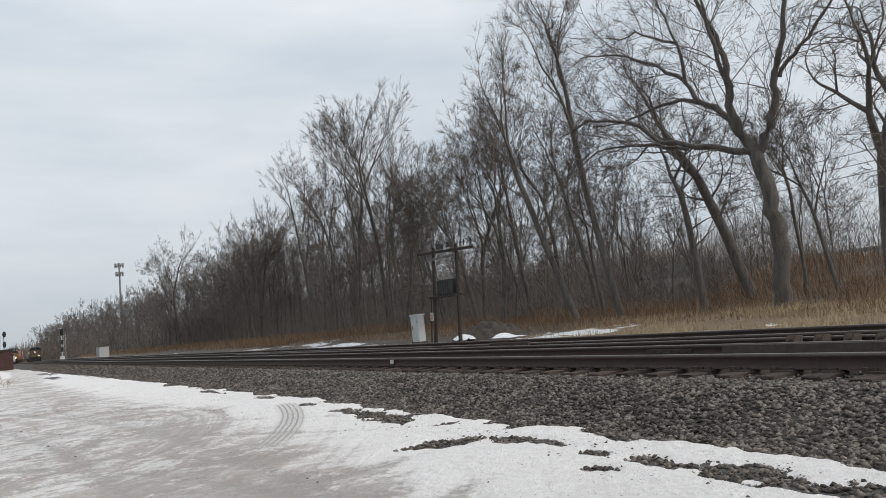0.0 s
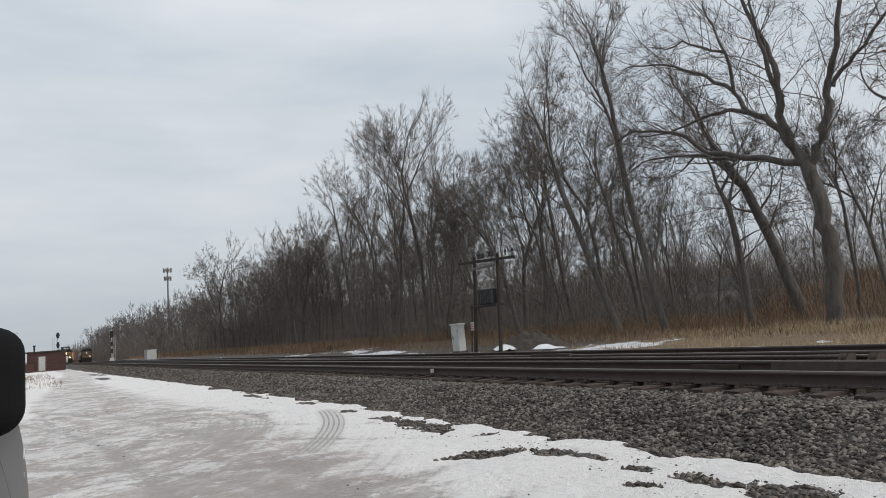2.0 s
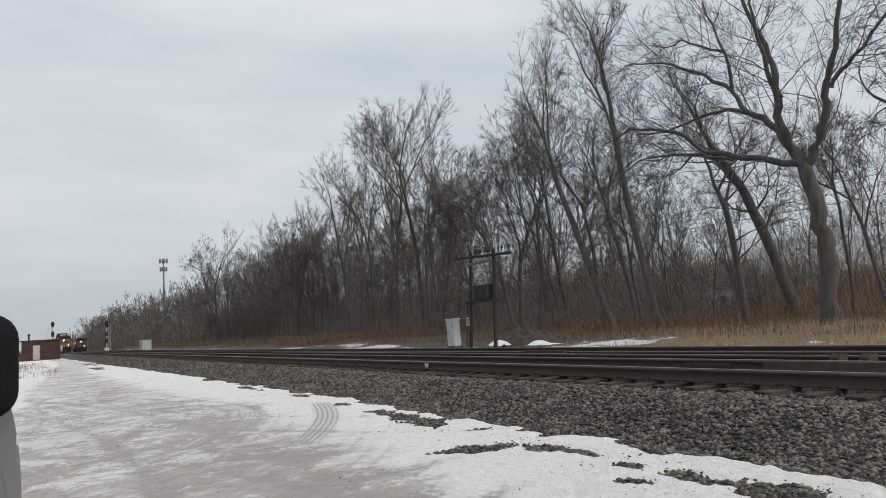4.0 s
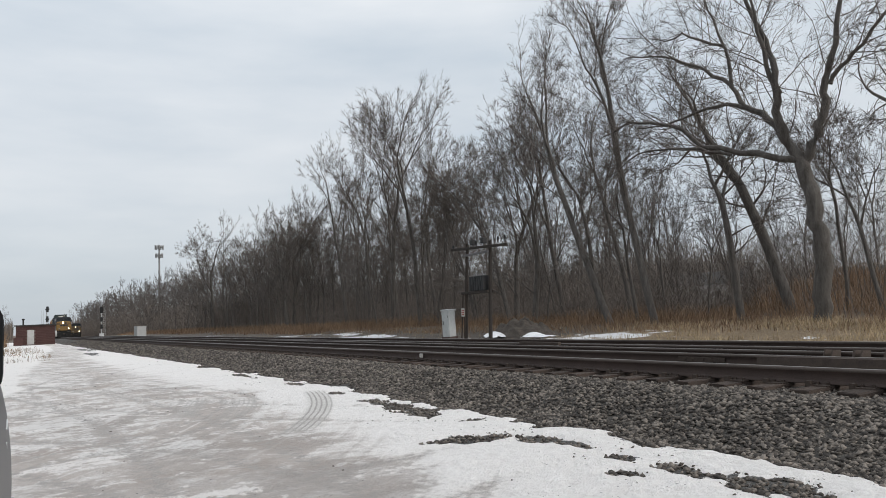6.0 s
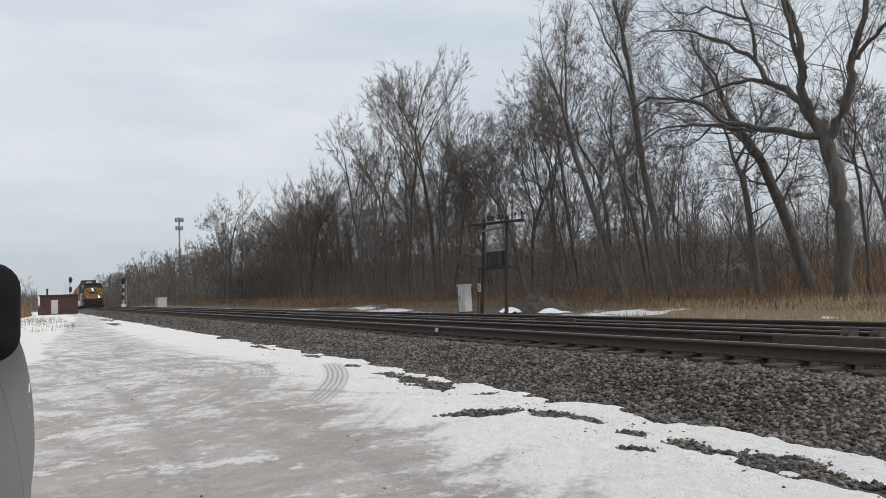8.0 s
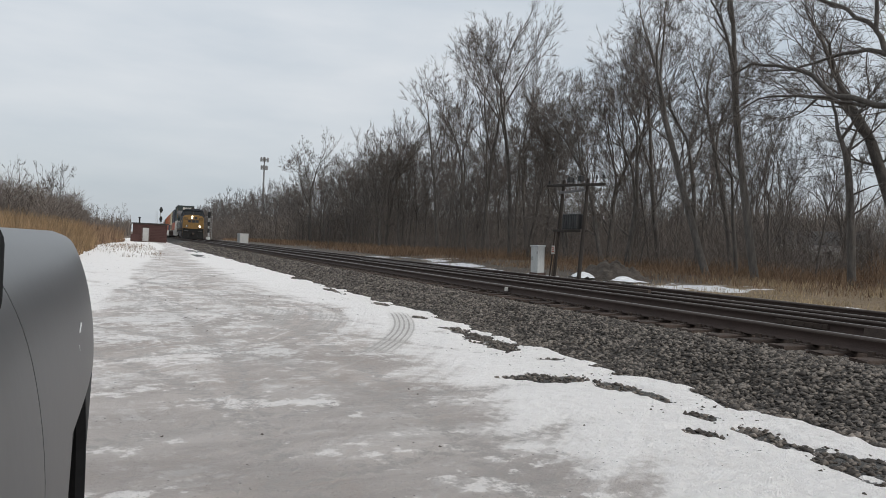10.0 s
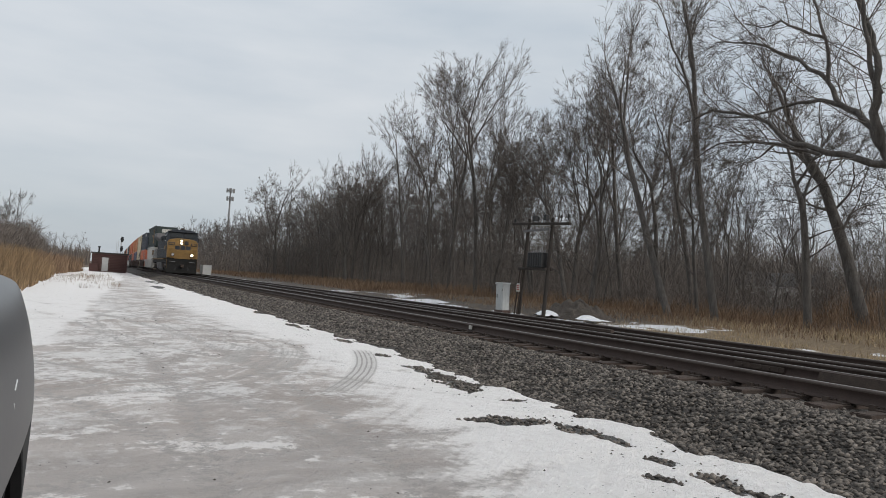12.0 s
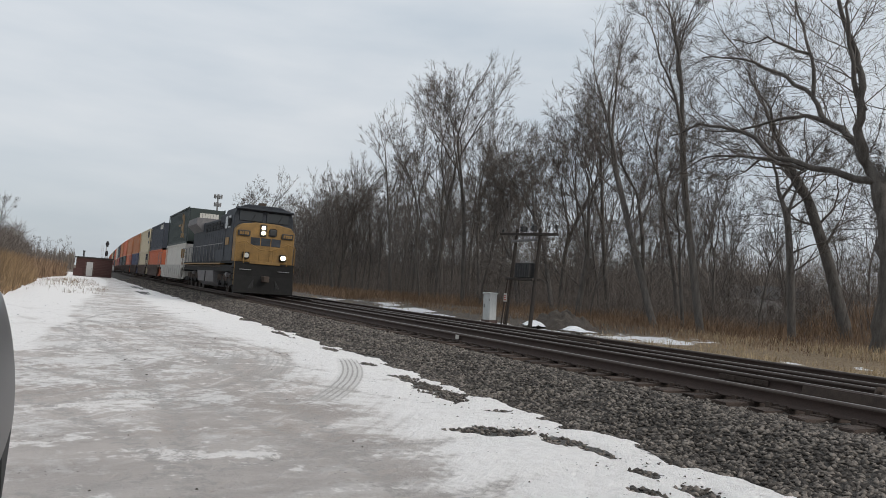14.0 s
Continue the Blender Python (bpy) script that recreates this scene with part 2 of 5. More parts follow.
def land(x, y):
    """Height of the ground sheet, on arrays."""
    x, y = np.asarray(x, float), np.asarray(y, float)
    z = 0.30 * smooth(13.2, 16.5, x - 0.02 * np.maximum(y - 60, 0))
    z = z + 0.35 * smooth(18, 26, x)
    near = 1 - smooth(30, 60, y)
    z = z + near * 1.75 * smooth(24, 40, x) * (1 - behind_gap(x, y)) + 0.3 * smooth(28, 60, x)
    z = z + 3.6 * smooth(60, 86, x) * (1 - smooth(120, 260, y)) * behind_gap(x, y)
    z = z + 0.15 * smooth(-2.5, -6, x) + 0.9 * smooth(-6, -30, x)
    rough = smooth(14.5, 17, x) + smooth(-2.5, -4, x)
    z = z + rough * 0.07 * many(x, y, 0.6, 5)
    z = z - 0.02 + 0.02 * many(x, y, 0.25, 11) - dip(y)
    return z


# road wear: ruts that curve across the yard
def ruts(x, y):
    d = np.zeros_like(x)
    for cx, cy, r, w in ((-2.0, 14.5, 6.0, 0.12), (-2.0, 14.5, 5.45, 0.10), (-9.5, 4.0, 12.0, 0.16), (-9.5, 4.0, 10.6, 0.16),
                         (18.0, 20.0, 16.2, 0.10), (18.0, 20.0, 17.6, 0.10), (-40.0, 9.0, 42.6, 0.18), (-40.0, 9.0, 41.2, 0.18),
                         (8.0, -14.0, 19.5, 0.16), (8.0, -14.0, 21.0, 0.16)):
        q = np.abs(np.hypot(x - cx, y - cy) - r)
        d = np.maximum(d, np.exp(-(q / w) ** 2))
    return d


BARE_PATCHES = ((5.22, 10.6, 0.17, 0.95), (5.12, 9.2, 0.24, 0.6), (5.3, 12.8, 0.13, 0.32), (4.3, 7.02, 0.24, 0.12), (4.66, 6.8, 0.26, 0.17), (4.98, 6.35, 0.18, 0.24),
                (5.02, 5.75, 0.08, 0.22), (5.3, 8.03, 0.22, 0.07), (4.89, 5.03, 0.10, 0.16), (4.47, 4.58, 0.11, 0.22), (4.95, 4.3, 0.15, 0.36),
                (4.95, 3.45, 0.2, 0.6), (4.85, 2.5, 0.25, 0.7), (4.75, 1.2, 0.3, 1.0), (5.45, 15.5, 0.1, 0.4), (5.4, 19.5, 0.12, 0.7), (4.3, 50.0, 0.35, 3.0), (4.9, 62.0, 0.4, 4.0))


def bare_at(x, y):
    """Where gravel shows through the snow beside the ballast: above 0.5 is bare."""
    n = many(x, y, 1.6, 21, 5, 0.7)
    edge = 5.66 + 0.2 * smooth(9.0, 11.5, y) + 0.42 * many(y * 0 + 3.1, y, 0.8, 31, 4, 0.8) - 0.008 * np.maximum(y - 30, 0)
    b = 0.5 + (x - edge) * 1.5 + 0.42 * n + 0.14 * many(x, y, 6.0, 25, 3)
    for cx, cy, rx, ry in BARE_PATCHES:
        q = np.hypot((x - cx) / rx, (y - cy) / ry)
        b = np.maximum(b, 1.0 - 0.5 * q + 0.7 * n + 0.25 * many(x, y, 6.0, 25, 3))
    return b


def dirty_at(x, y):
    """How much of the snow is packed, grey road ice."""
    left = -0.2 + 0.057 * (np.clip(y, 0, 80) - 16) + 0.45 * many(x, y, 0.35, 41)
    right = 3.35 - 0.35 * smooth(10, 6, y) + 0.4 * np.exp(-((y - 14.5) / 4.5) ** 2) + 0.6 * many(x, y, 0.45, 43, 5, 0.65) - 0.3 * smooth(18, 28, y) + 2.0 * smooth(36, 72, y)
    near = 1 - smooth(12.4, 14.6, y + 0.9 * many(x, y, 0.7, 44) - 0.5 * x)
    d = smooth(-0.4, 0.4, x - left + 6 * near) * smooth(-1.1, 0.7, right - x)
    d = d * (0.86 + 0.3 * many(x * 0.5, y * 1.6, 0.5, 45, 5, 0.65))
    streak = many(x * 0.5, y * 2.4, 0.6, 47, 5, 0.7)
    d = d + 0.3 * streak * smooth(0.05, 0.5, d) + 0.25 * ruts(x, y) * smooth(6.2, 4.8, x)
    return np.clip(d, 0, 1)


TREAD_CENTRE = (-8.6, 16.7)


def treads(x, y):
    """Where a wide tyre crossed the snow on its turn."""
    r = np.hypot(x - TREAD_CENTRE[0], y - TREAD_CENTRE[1])
    m = np.zeros_like(x)
    for radius, y0, y1 in ((14.08, 8.9, 13.3), (12.75, 11.2, 13.4), (11.9, 11.6, 14.0)):
        m = np.maximum(m, (1.0 if radius > 14 else 0.5) * smooth(0.24, 0.14, np.abs(r - radius)) * smooth(y0 - 0.3, y0 + 0.3, y) * smooth(y1 + 0.4, y1 - 0.3, y))
    return m


def axis(*spans):
    """Grid lines: (end, step) spans, with growing steps between."""
    out = [spans[0]]
    for end, n in spans[1:]:
        out += list(np.linspace(out[-1], end, n + 1)[1:])
    return np.array(out)


def build_ground():
    gx = axis(-2500.0, (-300, 6), (-60, 10), (-12, 16), (-3, 30), (6.6, 140), (16, 20), (32, 40), (60, 18), (180, 24), (2500, 10))
    gy = axis(-2500.0, (-200, 6), (-20, 14), (0.8, 12), (16, 180), (40, 100), (80, 60), (260, 60), (800, 20), (4500, 10))
    X, Y = np.meshgrid(gx, gy, indexing="ij")
    Z = land(X, Y)
    bare, dirt = bare_at(X, Y), dirty_at(X, Y)
    inside = (X > -12) & (X < 7) & (Y > -20) & (Y < 90)
    snow = np.where(inside, np.clip(0.5 - bare, -0.5, 0.5) * 2, 0)
    yard = smooth(-12, -9, X) * smooth(7.2, 6.4, X)
    lump = many(X, Y, 1.2, 51, 5, 0.6) * 0.016 + many(X * 0.5, Y * 1.5, 3.0, 53, 4, 0.6) * 0.008
    Z = Z + yard * (np.clip(snow, 0, 0.35) * 0.10 + lump * (1.2 - 0.6 * dirt) - 0.016 * ruts(X, Y))
    nx, ny = X.shape
    idx = np.arange(nx * ny).reshape(nx, ny)
    quads = np.stack([idx[:-1, :-1], idx[1:, :-1], idx[1:, 1:], idx[:-1, 1:]], -1).reshape(-1, 4)
    me = raw_mesh("ground", np.stack([X, Y, Z], -1).reshape(-1, 3), quads)
    tufts = many(X, Y, 0.5, 61, 4, 0.6)
    verge = smooth(14.2, 15.2, X) * (0.30 + 1.1 * many(X * 0.8, Y * 0.5, 0.45, 63, 4, 0.65) - 0.35 * smooth(19, 24, X)) * smooth(30, 22, X)
    far = smooth(-6, -9, X) + smooth(22, 28, X) + smooth(150, 250, Y) + smooth(-25, -60, Y)
    for name, data in (("bare", bare), ("dirty", dirt), ("verge", verge), ("wild", np.clip(far, 0, 1)), ("side", smooth(13, 14.4, X)), ("rut", ruts(X, Y) * yard), ("tread", treads(X, Y))):
        at = me.attributes.new(name, "FLOAT", "POINT")
        at.data.foreach_set("value", np.asarray(data, np.float32).ravel())
    m = bpy.data.materials.new("snowy ground")
    m.use_nodes = True
    nt = m.node_tree
    b = nt.nodes["Principled BSDF"]
    N, L = nt.nodes.new, nt.links.new
    tc = N("ShaderNodeTexCoord")

    def tex(scale, detail=5, rough=0.6, squash=None):
        n = N("ShaderNodeTexNoise")
        n.inputs["Scale"].default_value, n.inputs["Detail"].default_value, n.inputs["Roughness"].default_value = scale, detail, rough
        if squash:
            mp = N("ShaderNodeMapping")
            mp.inputs["Scale"].default_value = squash
            L(tc.outputs["Object"], mp.inputs[0])
            L(mp.outputs[0], n.inputs["Vector"])
        else:
            L(tc.outputs["Object"], n.inputs["Vector"])
        return n.outputs["Fac"]

    def attr(name):
        a = N("ShaderNodeAttribute")
        a.attribute_name = name
        return a.outputs["Fac"]

    def calc(op, a, c, d=None):
        n = N("ShaderNodeMath")
        n.operation = op
        for s, v in zip(n.inputs, (a, c, d)):
            if v is None:
                continue
            if isinstance(v, (int, float)):
                s.default_value = v
            else:
                L(v, s)
        return n.outputs[0]

    def step(v, lo, hi):
        n = N("ShaderNodeMapRange")
        n.interpolation_type = "SMOOTHSTEP"
        n.inputs["From Min"].default_value, n.inputs["From Max"].default_value = lo, hi
        L(v, n.inputs["Value"])
        return n.outputs[0]

    def mix(f, a, c):
        n = N("ShaderNodeMix")
        n.data_type = "RGBA"
        L(f, n.inputs["Factor"])
        for s, v in ((n.inputs["A"], a), (n.inputs["B"], c)):
            if isinstance(v, tuple):
                s.default_value = (*v, 1)
            else:
                L(v, s)
        return n.outputs["Result"]

    coarse, fine, grit = tex(0.9), tex(9.0, 6, 0.65), tex(55.0, 4, 0.7)
    lumps, crust = tex(5.0, 8, 0.68), tex(0.75, 10, 0.7, (0.85, 1.2, 1.0))
    white = mix(step(fine, 0.35, 0.7), (0.87, 0.835, 0.81), (0.95, 0.92, 0.895))
    # grey shading of the snow's hollows, painted into the white as mottling
    white = mix(calc("MULTIPLY", step(lumps, 0.45, 0.32), 0.3), white, (0.66, 0.615, 0.585))
    white = mix(calc("MULTIPLY", step(crust, 0.44, 0.34), 0.2), white, (0.70, 0.645, 0.605))
    streak = tex(2.9, 10, 0.76, (0.85, 1.25, 1.0))
    blot = tex(0.5, 7, 0.66, (0.8, 1.3, 1.0))
    brown = tex(0.33, 6, 0.6, (0.7, 1.2, 1.0))
    where = N("ShaderNodeSeparateXYZ")
    L(tc.outputs["Object"], where.inputs[0])
    along = where.outputs["Y"]
    ice = mix(step(blot, 0.40, 0.60), (0.55, 0.487, 0.448), (0.42, 0.366, 0.333))
    ice = mix(calc("MULTIPLY", step(brown, 0.50, 0.66), 0.7), ice, (0.46, 0.375, 0.32))
    ice = mix(calc("MULTIPLY", step(calc("MULTIPLY_ADD", calc("SUBTRACT", fine, 0.5), 0.7, calc("MULTIPLY_ADD", calc("SUBTRACT", tex(0.62, 4, 0.55), 0.5), 0.9, calc("MULTIPLY_ADD", step(along, 3.0, 15.0), 0.13, streak))), 0.55, 0.70), 0.85), ice, (0.83, 0.80, 0.775))
    # long sweeping marks of turning vehicles, dark wheel lines beside raised crust
    away = N("ShaderNodeVectorMath")
    away.operation = "SUBTRACT"
    away.inputs[1].default_value = (*TREAD_CENTRE, 0)
    L(tc.outputs["Object"], away.inputs[0])
    polar = N("ShaderNodeSeparateXYZ")
    L(away.outputs[0], polar.inputs[0])
    radius = calc("SQRT", calc("ADD", calc("MULTIPLY", polar.outputs["X"], polar.outputs["X"]), calc("MULTIPLY", polar.outputs["Y"], polar.outputs["Y"])), 0.0)
    ring = N("ShaderNodeCombineXYZ")
    L(calc("MULTIPLY", radius, 4.0), ring.inputs["X"])
    L(calc("MULTIPLY", calc("ARCTAN2", polar.outputs["Y"], polar.outputs["X"]), 1.6), ring.inputs["Y"])
    sweep = N("ShaderNodeTexNoise")
    sweep.inputs["Scale"].default_value, sweep.inputs["Detail"].default_value, sweep.inputs["Roughness"].default_value = 1.0, 5, 0.62
    L(ring.outputs[0], sweep.inputs["Vector"])
    sweep = calc("MULTIPLY_ADD", calc("SUBTRACT", fine, 0.5), 0.3, sweep.outputs["Fac"])
    ice = mix(calc("MULTIPLY", step(sweep, 0.56, 0.64), calc("MULTIPLY_ADD", step(along, 5.0, 11.0), 0.4, 0.15)), ice, (0.85, 0.82, 0.795))
    ice = mix(calc("MULTIPLY", step(sweep, 0.45, 0.38), calc("MULTIPLY_ADD", step(along, 5.0, 11.0), 0.4, 0.1)), ice, (0.36, 0.32, 0.29))
    # smooth wet ice close by, its bands lying across the yard
    band = tex(0.8, 7, 0.62, (0.45, 1.5, 1.0))
    wet = calc("MULTIPLY", step(calc("MULTIPLY_ADD", calc("SUBTRACT", tex(0.45, 4, 0.55), 0.5), 9.0, along), 8.6, 5.2), 0.7)
    ice = mix(wet, ice, mix(step(band, 0.36, 0.66), (0.36, 0.322, 0.30), (0.57, 0.52, 0.488)))
    ice = mix(calc("MULTIPLY", step(crust, 0.45, 0.34), 0.6), ice, (0.40, 0.335, 0.29))
    ice = mix(calc("MULTIPLY", step(calc("MULTIPLY_ADD", calc("SUBTRACT", lumps, 0.5), 0.45, crust), 0.55, 0.61), 0.85), ice, (0.92, 0.875, 0.845))
    ice = mix(calc("MULTIPLY", step(lumps, 0.42, 0.32), 0.5), ice, (0.31, 0.262, 0.228))
    ice = mix(step(calc("MULTIPLY_ADD", attr("rut"), 0.22, calc("ADD", fine, calc("MULTIPLY", grit, 0.35))), 0.80, 0.96), ice, (0.40, 0.365, 0.34))
    ice = mix(step(calc("ADD", grit, calc("MULTIPLY", coarse, 0.8)), 1.02, 1.22), ice, (0.32, 0.28, 0.25))
    dirt_f = calc("MULTIPLY_ADD", calc("SUBTRACT", 0.5, sweep), 0.9, calc("MULTIPLY_ADD", calc("SUBTRACT", fine, 0.5), 1.5, attr("dirty")))
    dirt_f = calc("MULTIPLY_ADD", calc("SUBTRACT", 0.5, crust), 1.3, dirt_f)
    surface = mix(step(dirt_f, 0.16, 0.74), white, ice)
    # treads pressed into the snow by a turning vehicle
    def tread(cx, cy, mask):
        d = N("ShaderNodeVectorMath")
        d.operation = "DISTANCE"
        flat = N("ShaderNodeVectorMath")
        flat.operation = "MULTIPLY"
        flat.inputs[1].default_value = (1, 1, 0)
        L(tc.outputs["Object"], flat.inputs[0])
        L(flat.outputs[0], d.inputs[0])
        d.inputs[1].default_value = (cx, cy, 0)
        lines = step(calc("SINE", calc("MULTIPLY", d.outputs["Value"], 75.0), 0.0), 0.1, 0.7)
        return calc("MULTIPLY", calc("MULTIPLY", lines, attr(mask)), step(fine, 0.32, 0.45))
    surface = mix(calc("MULTIPLY", attr("tread"), 0.55), surface, (0.55, 0.525, 0.50))
    surface = mix(tread(*TREAD_CENTRE, "tread"), surface, (0.43, 0.40, 0.375))
    gravel = mix(step(grit, 0.35, 0.7), (0.045, 0.043, 0.041), (0.16, 0.152, 0.142))
    bare_f = calc("MULTIPLY_ADD", calc("SUBTRACT", tex(3.1, 6, 0.7), 0.5), 0.55, calc("MULTIPLY_ADD", calc("SUBTRACT", fine, 0.5), 0.6, attr("bare")))
    speck = step(calc("ADD", tex(26.0, 3, 0.5), calc("MULTIPLY", tex(1.3, 4, 0.6), 0.55)), 1.01, 1.05)
    surface = mix(speck, surface, (0.10, 0.092, 0.085))
    surface = mix(step(bare_f, 0.47, 0.53), surface, gravel)
    grass = mix(step(fine, 0.35, 0.65), (0.16, 0.112, 0.066), (0.28, 0.205, 0.122))
    grass = mix(calc("MULTIPLY", step(along, 19.0, 23.5), 0.9), grass, mix(step(fine, 0.35, 0.65), (0.055, 0.046, 0.038), (0.12, 0.10, 0.082)))
    grass = mix(step(attr("wild"), 0.2, 0.8), grass, mix(step(coarse, 0.4, 0.6), (0.085, 0.058, 0.038), (0.13, 0.09, 0.06)))
    snow_v = step(calc("MULTIPLY_ADD", calc("SUBTRACT", tex(2.4), 0.5), 0.9, attr("verge")), 0.62, 0.70)
    grass = mix(snow_v, grass, (0.80, 0.80, 0.82))
    left_wild = calc("MULTIPLY", attr("wild"), 1.0)
    surface = mix(step(attr("side"), 0.3, 0.7), surface, grass)
    surface = mix(step(left_wild, 0.5, 0.9), surface, mix(step(coarse, 0.4, 0.6), (0.085, 0.058, 0.038), (0.13, 0.09, 0.06)))
    L(surface, b.inputs["Base Color"])
    gloss = calc("MULTIPLY_ADD", step(dirt_f, 0.3, 0.8), -0.28, 0.78)
    L(gloss, b.inputs["Roughness"])
    bp = N("ShaderNodeBump")
    bp.inputs["Strength"].default_value, bp.inputs["Distance"].default_value = 0.9, 0.055
    L(calc("ADD", calc("ADD", calc("ADD", fine, calc("MULTIPLY", streak, 0.7)), calc("MULTIPLY", grit, 0.4)), calc("MULTIPLY_ADD", crust, 1.6, calc("MULTIPLY_ADD", lumps, 0.8, calc("MULTIPLY", sweep, 0.8)))), bp.inputs["Height"])
    L(bp.outputs[0], b.inputs["Normal"])
    me.materials.append(m)
    me.shade_smooth()
    tagged(new("ground", me), "packed grey road ice, white snow and dry verge", "ground", kind="structure")


build_ground()


# ---- ballast and tracks ----
def far_out(y):
    return far_track(y) + 1.75


def bed_height(x, y):
    """Top of the ballast bed, on arrays."""
    x, y = np.asarray(x, float), np.asarray(y, float)
    up = smooth(5.62, 7.25, x - near_track(y) + NEAR_TRACK) * 0.365 - 0.02
    right = far_out(y)
    down = 1 - smooth(right, right + 1.9, x)
    return up * down + 0.05 * (1 - down) - dip(y)


def build_bed():
    gy = axis(-60.0, (0, 30), (30, 150), (80, 60), (460, 60))
    gs = np.concatenate([np.linspace(0, 0.42, 22), np.linspace(0.42, 1, 22)[1:]])
    S, Y = np.meshgrid(gs, gy, indexing="ij")
    B = near_track(Y) - NEAR_TRACK
    X = B + np.where(S < 0.42, 5.2 + S / 0.42 * 2.4, 7.6 + (S - 0.42) / 0.58 * (far_out(Y) - B + 2.3 - 7.6))
    Z = bed_height(X, Y) + 0.018 * many(X, Y, 2.5, 71, 3)
    n, k = X.shape
    idx = np.arange(n * k).reshape(n, k)
    quads = np.stack([idx[:-1, :-1], idx[1:, :-1], idx[1:, 1:], idx[:-1, 1:]], -1).reshape(-1, 4)
    me = raw_mesh("ballast", np.stack([X, Y, Z], -1).reshape(-1, 3), quads)
    return tagged(part_mesh("ballast", me, "bed", smooth=True), "dark grey crushed stone ballast bank", "ballast", kind="structure")


BED = build_bed()

STONE_FORM = np.array([(0, 0, 1), (1, 0, 0.1), (0.25, 0.95, -0.1), (-0.85, 0.55, 0.15), (-0.75, -0.65, -0.1), (0.35, -0.9, 0.15), (0, 0, -0.9),
                       (0.55, 0.3, 0.65), (-0.4, -0.1, 0.8)], float)
STONE_FACES = np.array([(0, 7, 8), (7, 1, 2), (0, 8, 5), (0, 5, 7), (7, 5, 1), (7, 2, 8), (8, 2, 3), (8, 3, 4), (8, 4, 5), (6, 2, 1), (6, 3, 2), (6, 4, 3),
                        (6, 5, 4), (6, 1, 5)])


def stones(pos, size, rng):
    """Many angular stones in one mesh."""
    n = len(pos)
    ang, tilt = rng.uniform(0, 6.28, n), rng.uniform(-0.7, 0.7, (n, 2))
    form = STONE_FORM[None] * (1 + rng.uniform(-0.36, 0.36, (n, len(STONE_FORM), 3)))
    form = form * (size[:, None] * rng.uniform(0.65, 1.2, (n, 3)) * np.array([1, 1, 0.62]))[:, None]
    c, s = np.cos(ang)[:, None], np.sin(ang)[:, None]
    x, y, z = form[..., 0] * c - form[..., 1] * s, form[..., 0] * s + form[..., 1] * c, form[..., 2]
    z2 = z + x * tilt[:, :1] * 0.6 + y * tilt[:, 1:] * 0.6
    v = np.stack([x, y, z2], -1) + pos[:, None]
    f = STONE_FACES[None] + (np.arange(n) * len(STONE_FORM))[:, None, None]
    return v.reshape(-1, 3), f.reshape(-1, 3)


def stone_field(rng, n, x0, x1, y0, y1, power=1.0):
    y = y0 + (y1 - y0) * rng.uniform(0, 1, n) ** power
    x = rng.uniform(x0, x1, n)
    return x, y


def build_stones():
    rng = np.random.RandomState(3)
    xs, ys, ss = [], [], []
    for n, x0, x1, y0, y1, p, size in ((25000, 5.3, 7.42, 1.0, 16, 1.35, 0.032), (13000, 5.3, 7.45, 15, 44, 1.4, 0.046), (4000, 5.3, 7.5, 44, 100, 1.5, 0.07),
                                       (4500, 7.3, 7.9, 1.0, 24, 1.2, 0.028),
                                       (6500, 5.3, 6.7, 9, 26, 1.0, 0.036), (2500, 8.1, 9.4, 2.5, 22, 1.3, 0.035), (1800, 9.6, 14.0, 3, 26, 1.3, 0.04), (9000, 3.9, 5.7, 1.0, 18, 1.3, 0.028)):
        x, y = stone_field(rng, n, x0, x1, y0, y1, p)
        keep = bare_at(x, y) > rng.uniform(0.42, 0.54, n)
        xs.append(x[keep]), ys.append(y[keep]), ss.append(size * rng.uniform(0.6, 1.45, keep.sum()))
    x, y, s = map(np.concatenate, (xs, ys, ss))
    z = np.maximum(bed_height(x, y), land(x, y)) + s * 0.12
    pos = np.stack([x, y, z], -1)
    near = np.where((y < 4.3) & (y > 2.6) & (x > 5.6) & (x < 6.9))[0]
    pick = near[rng.permutation(len(near))[:260]]
    rest = np.setdiff1d(np.arange(len(x)), pick)
    me = raw_mesh("loose_stones", *stones(pos[rest], s[rest], rng))
    tagged(part_mesh("loose_stones", me, "stone", BED), "grey broken ballast stones", kind="stuff")
    forms = []
    for k in range(8):
        v, f = stones(np.zeros((1, 3)), np.array([1.0]), rng)
        fm = raw_mesh("stone", v, f)
        fm.materials.append(M["stone"])
        forms.append(fm)
    for k in pick:
        ob = new("stone", forms[k % 8])
        ob.parent = BED
        ob.matrix_basis = Matrix.Translation(pos[k]) @ Matrix.Rotation(rng.uniform(0, 6.28), 4, "Z") @ Matrix.Diagonal((s[k], s[k], s[k], 1))
    # dark pebbles and clods scattered on the snow
    x, y = rng.uniform(-1.5, 5.4, 420), 3 + 30 * rng.uniform(0, 1, 420) ** 1.1
    s = rng.uniform(0.004, 0.017, 420) * (1 + y / 30)
    bx, by = rng.normal(4.95, 0.4, 900), 3 + 15 * rng.uniform(0, 1, 900) ** 1.2
    x, y, s = np.concatenate([x, bx]), np.concatenate([y, by]), np.concatenate([s, rng.uniform(0.006, 0.024, 900)])
    me = raw_mesh("pebbles", *stones(np.stack([x, y, land(x, y) + 0.02], -1), s, rng))
    tagged(part_mesh("pebbles", me, "soil"), "dark pebbles and clods scattered on the snow", "pebbles", kind="stuff")


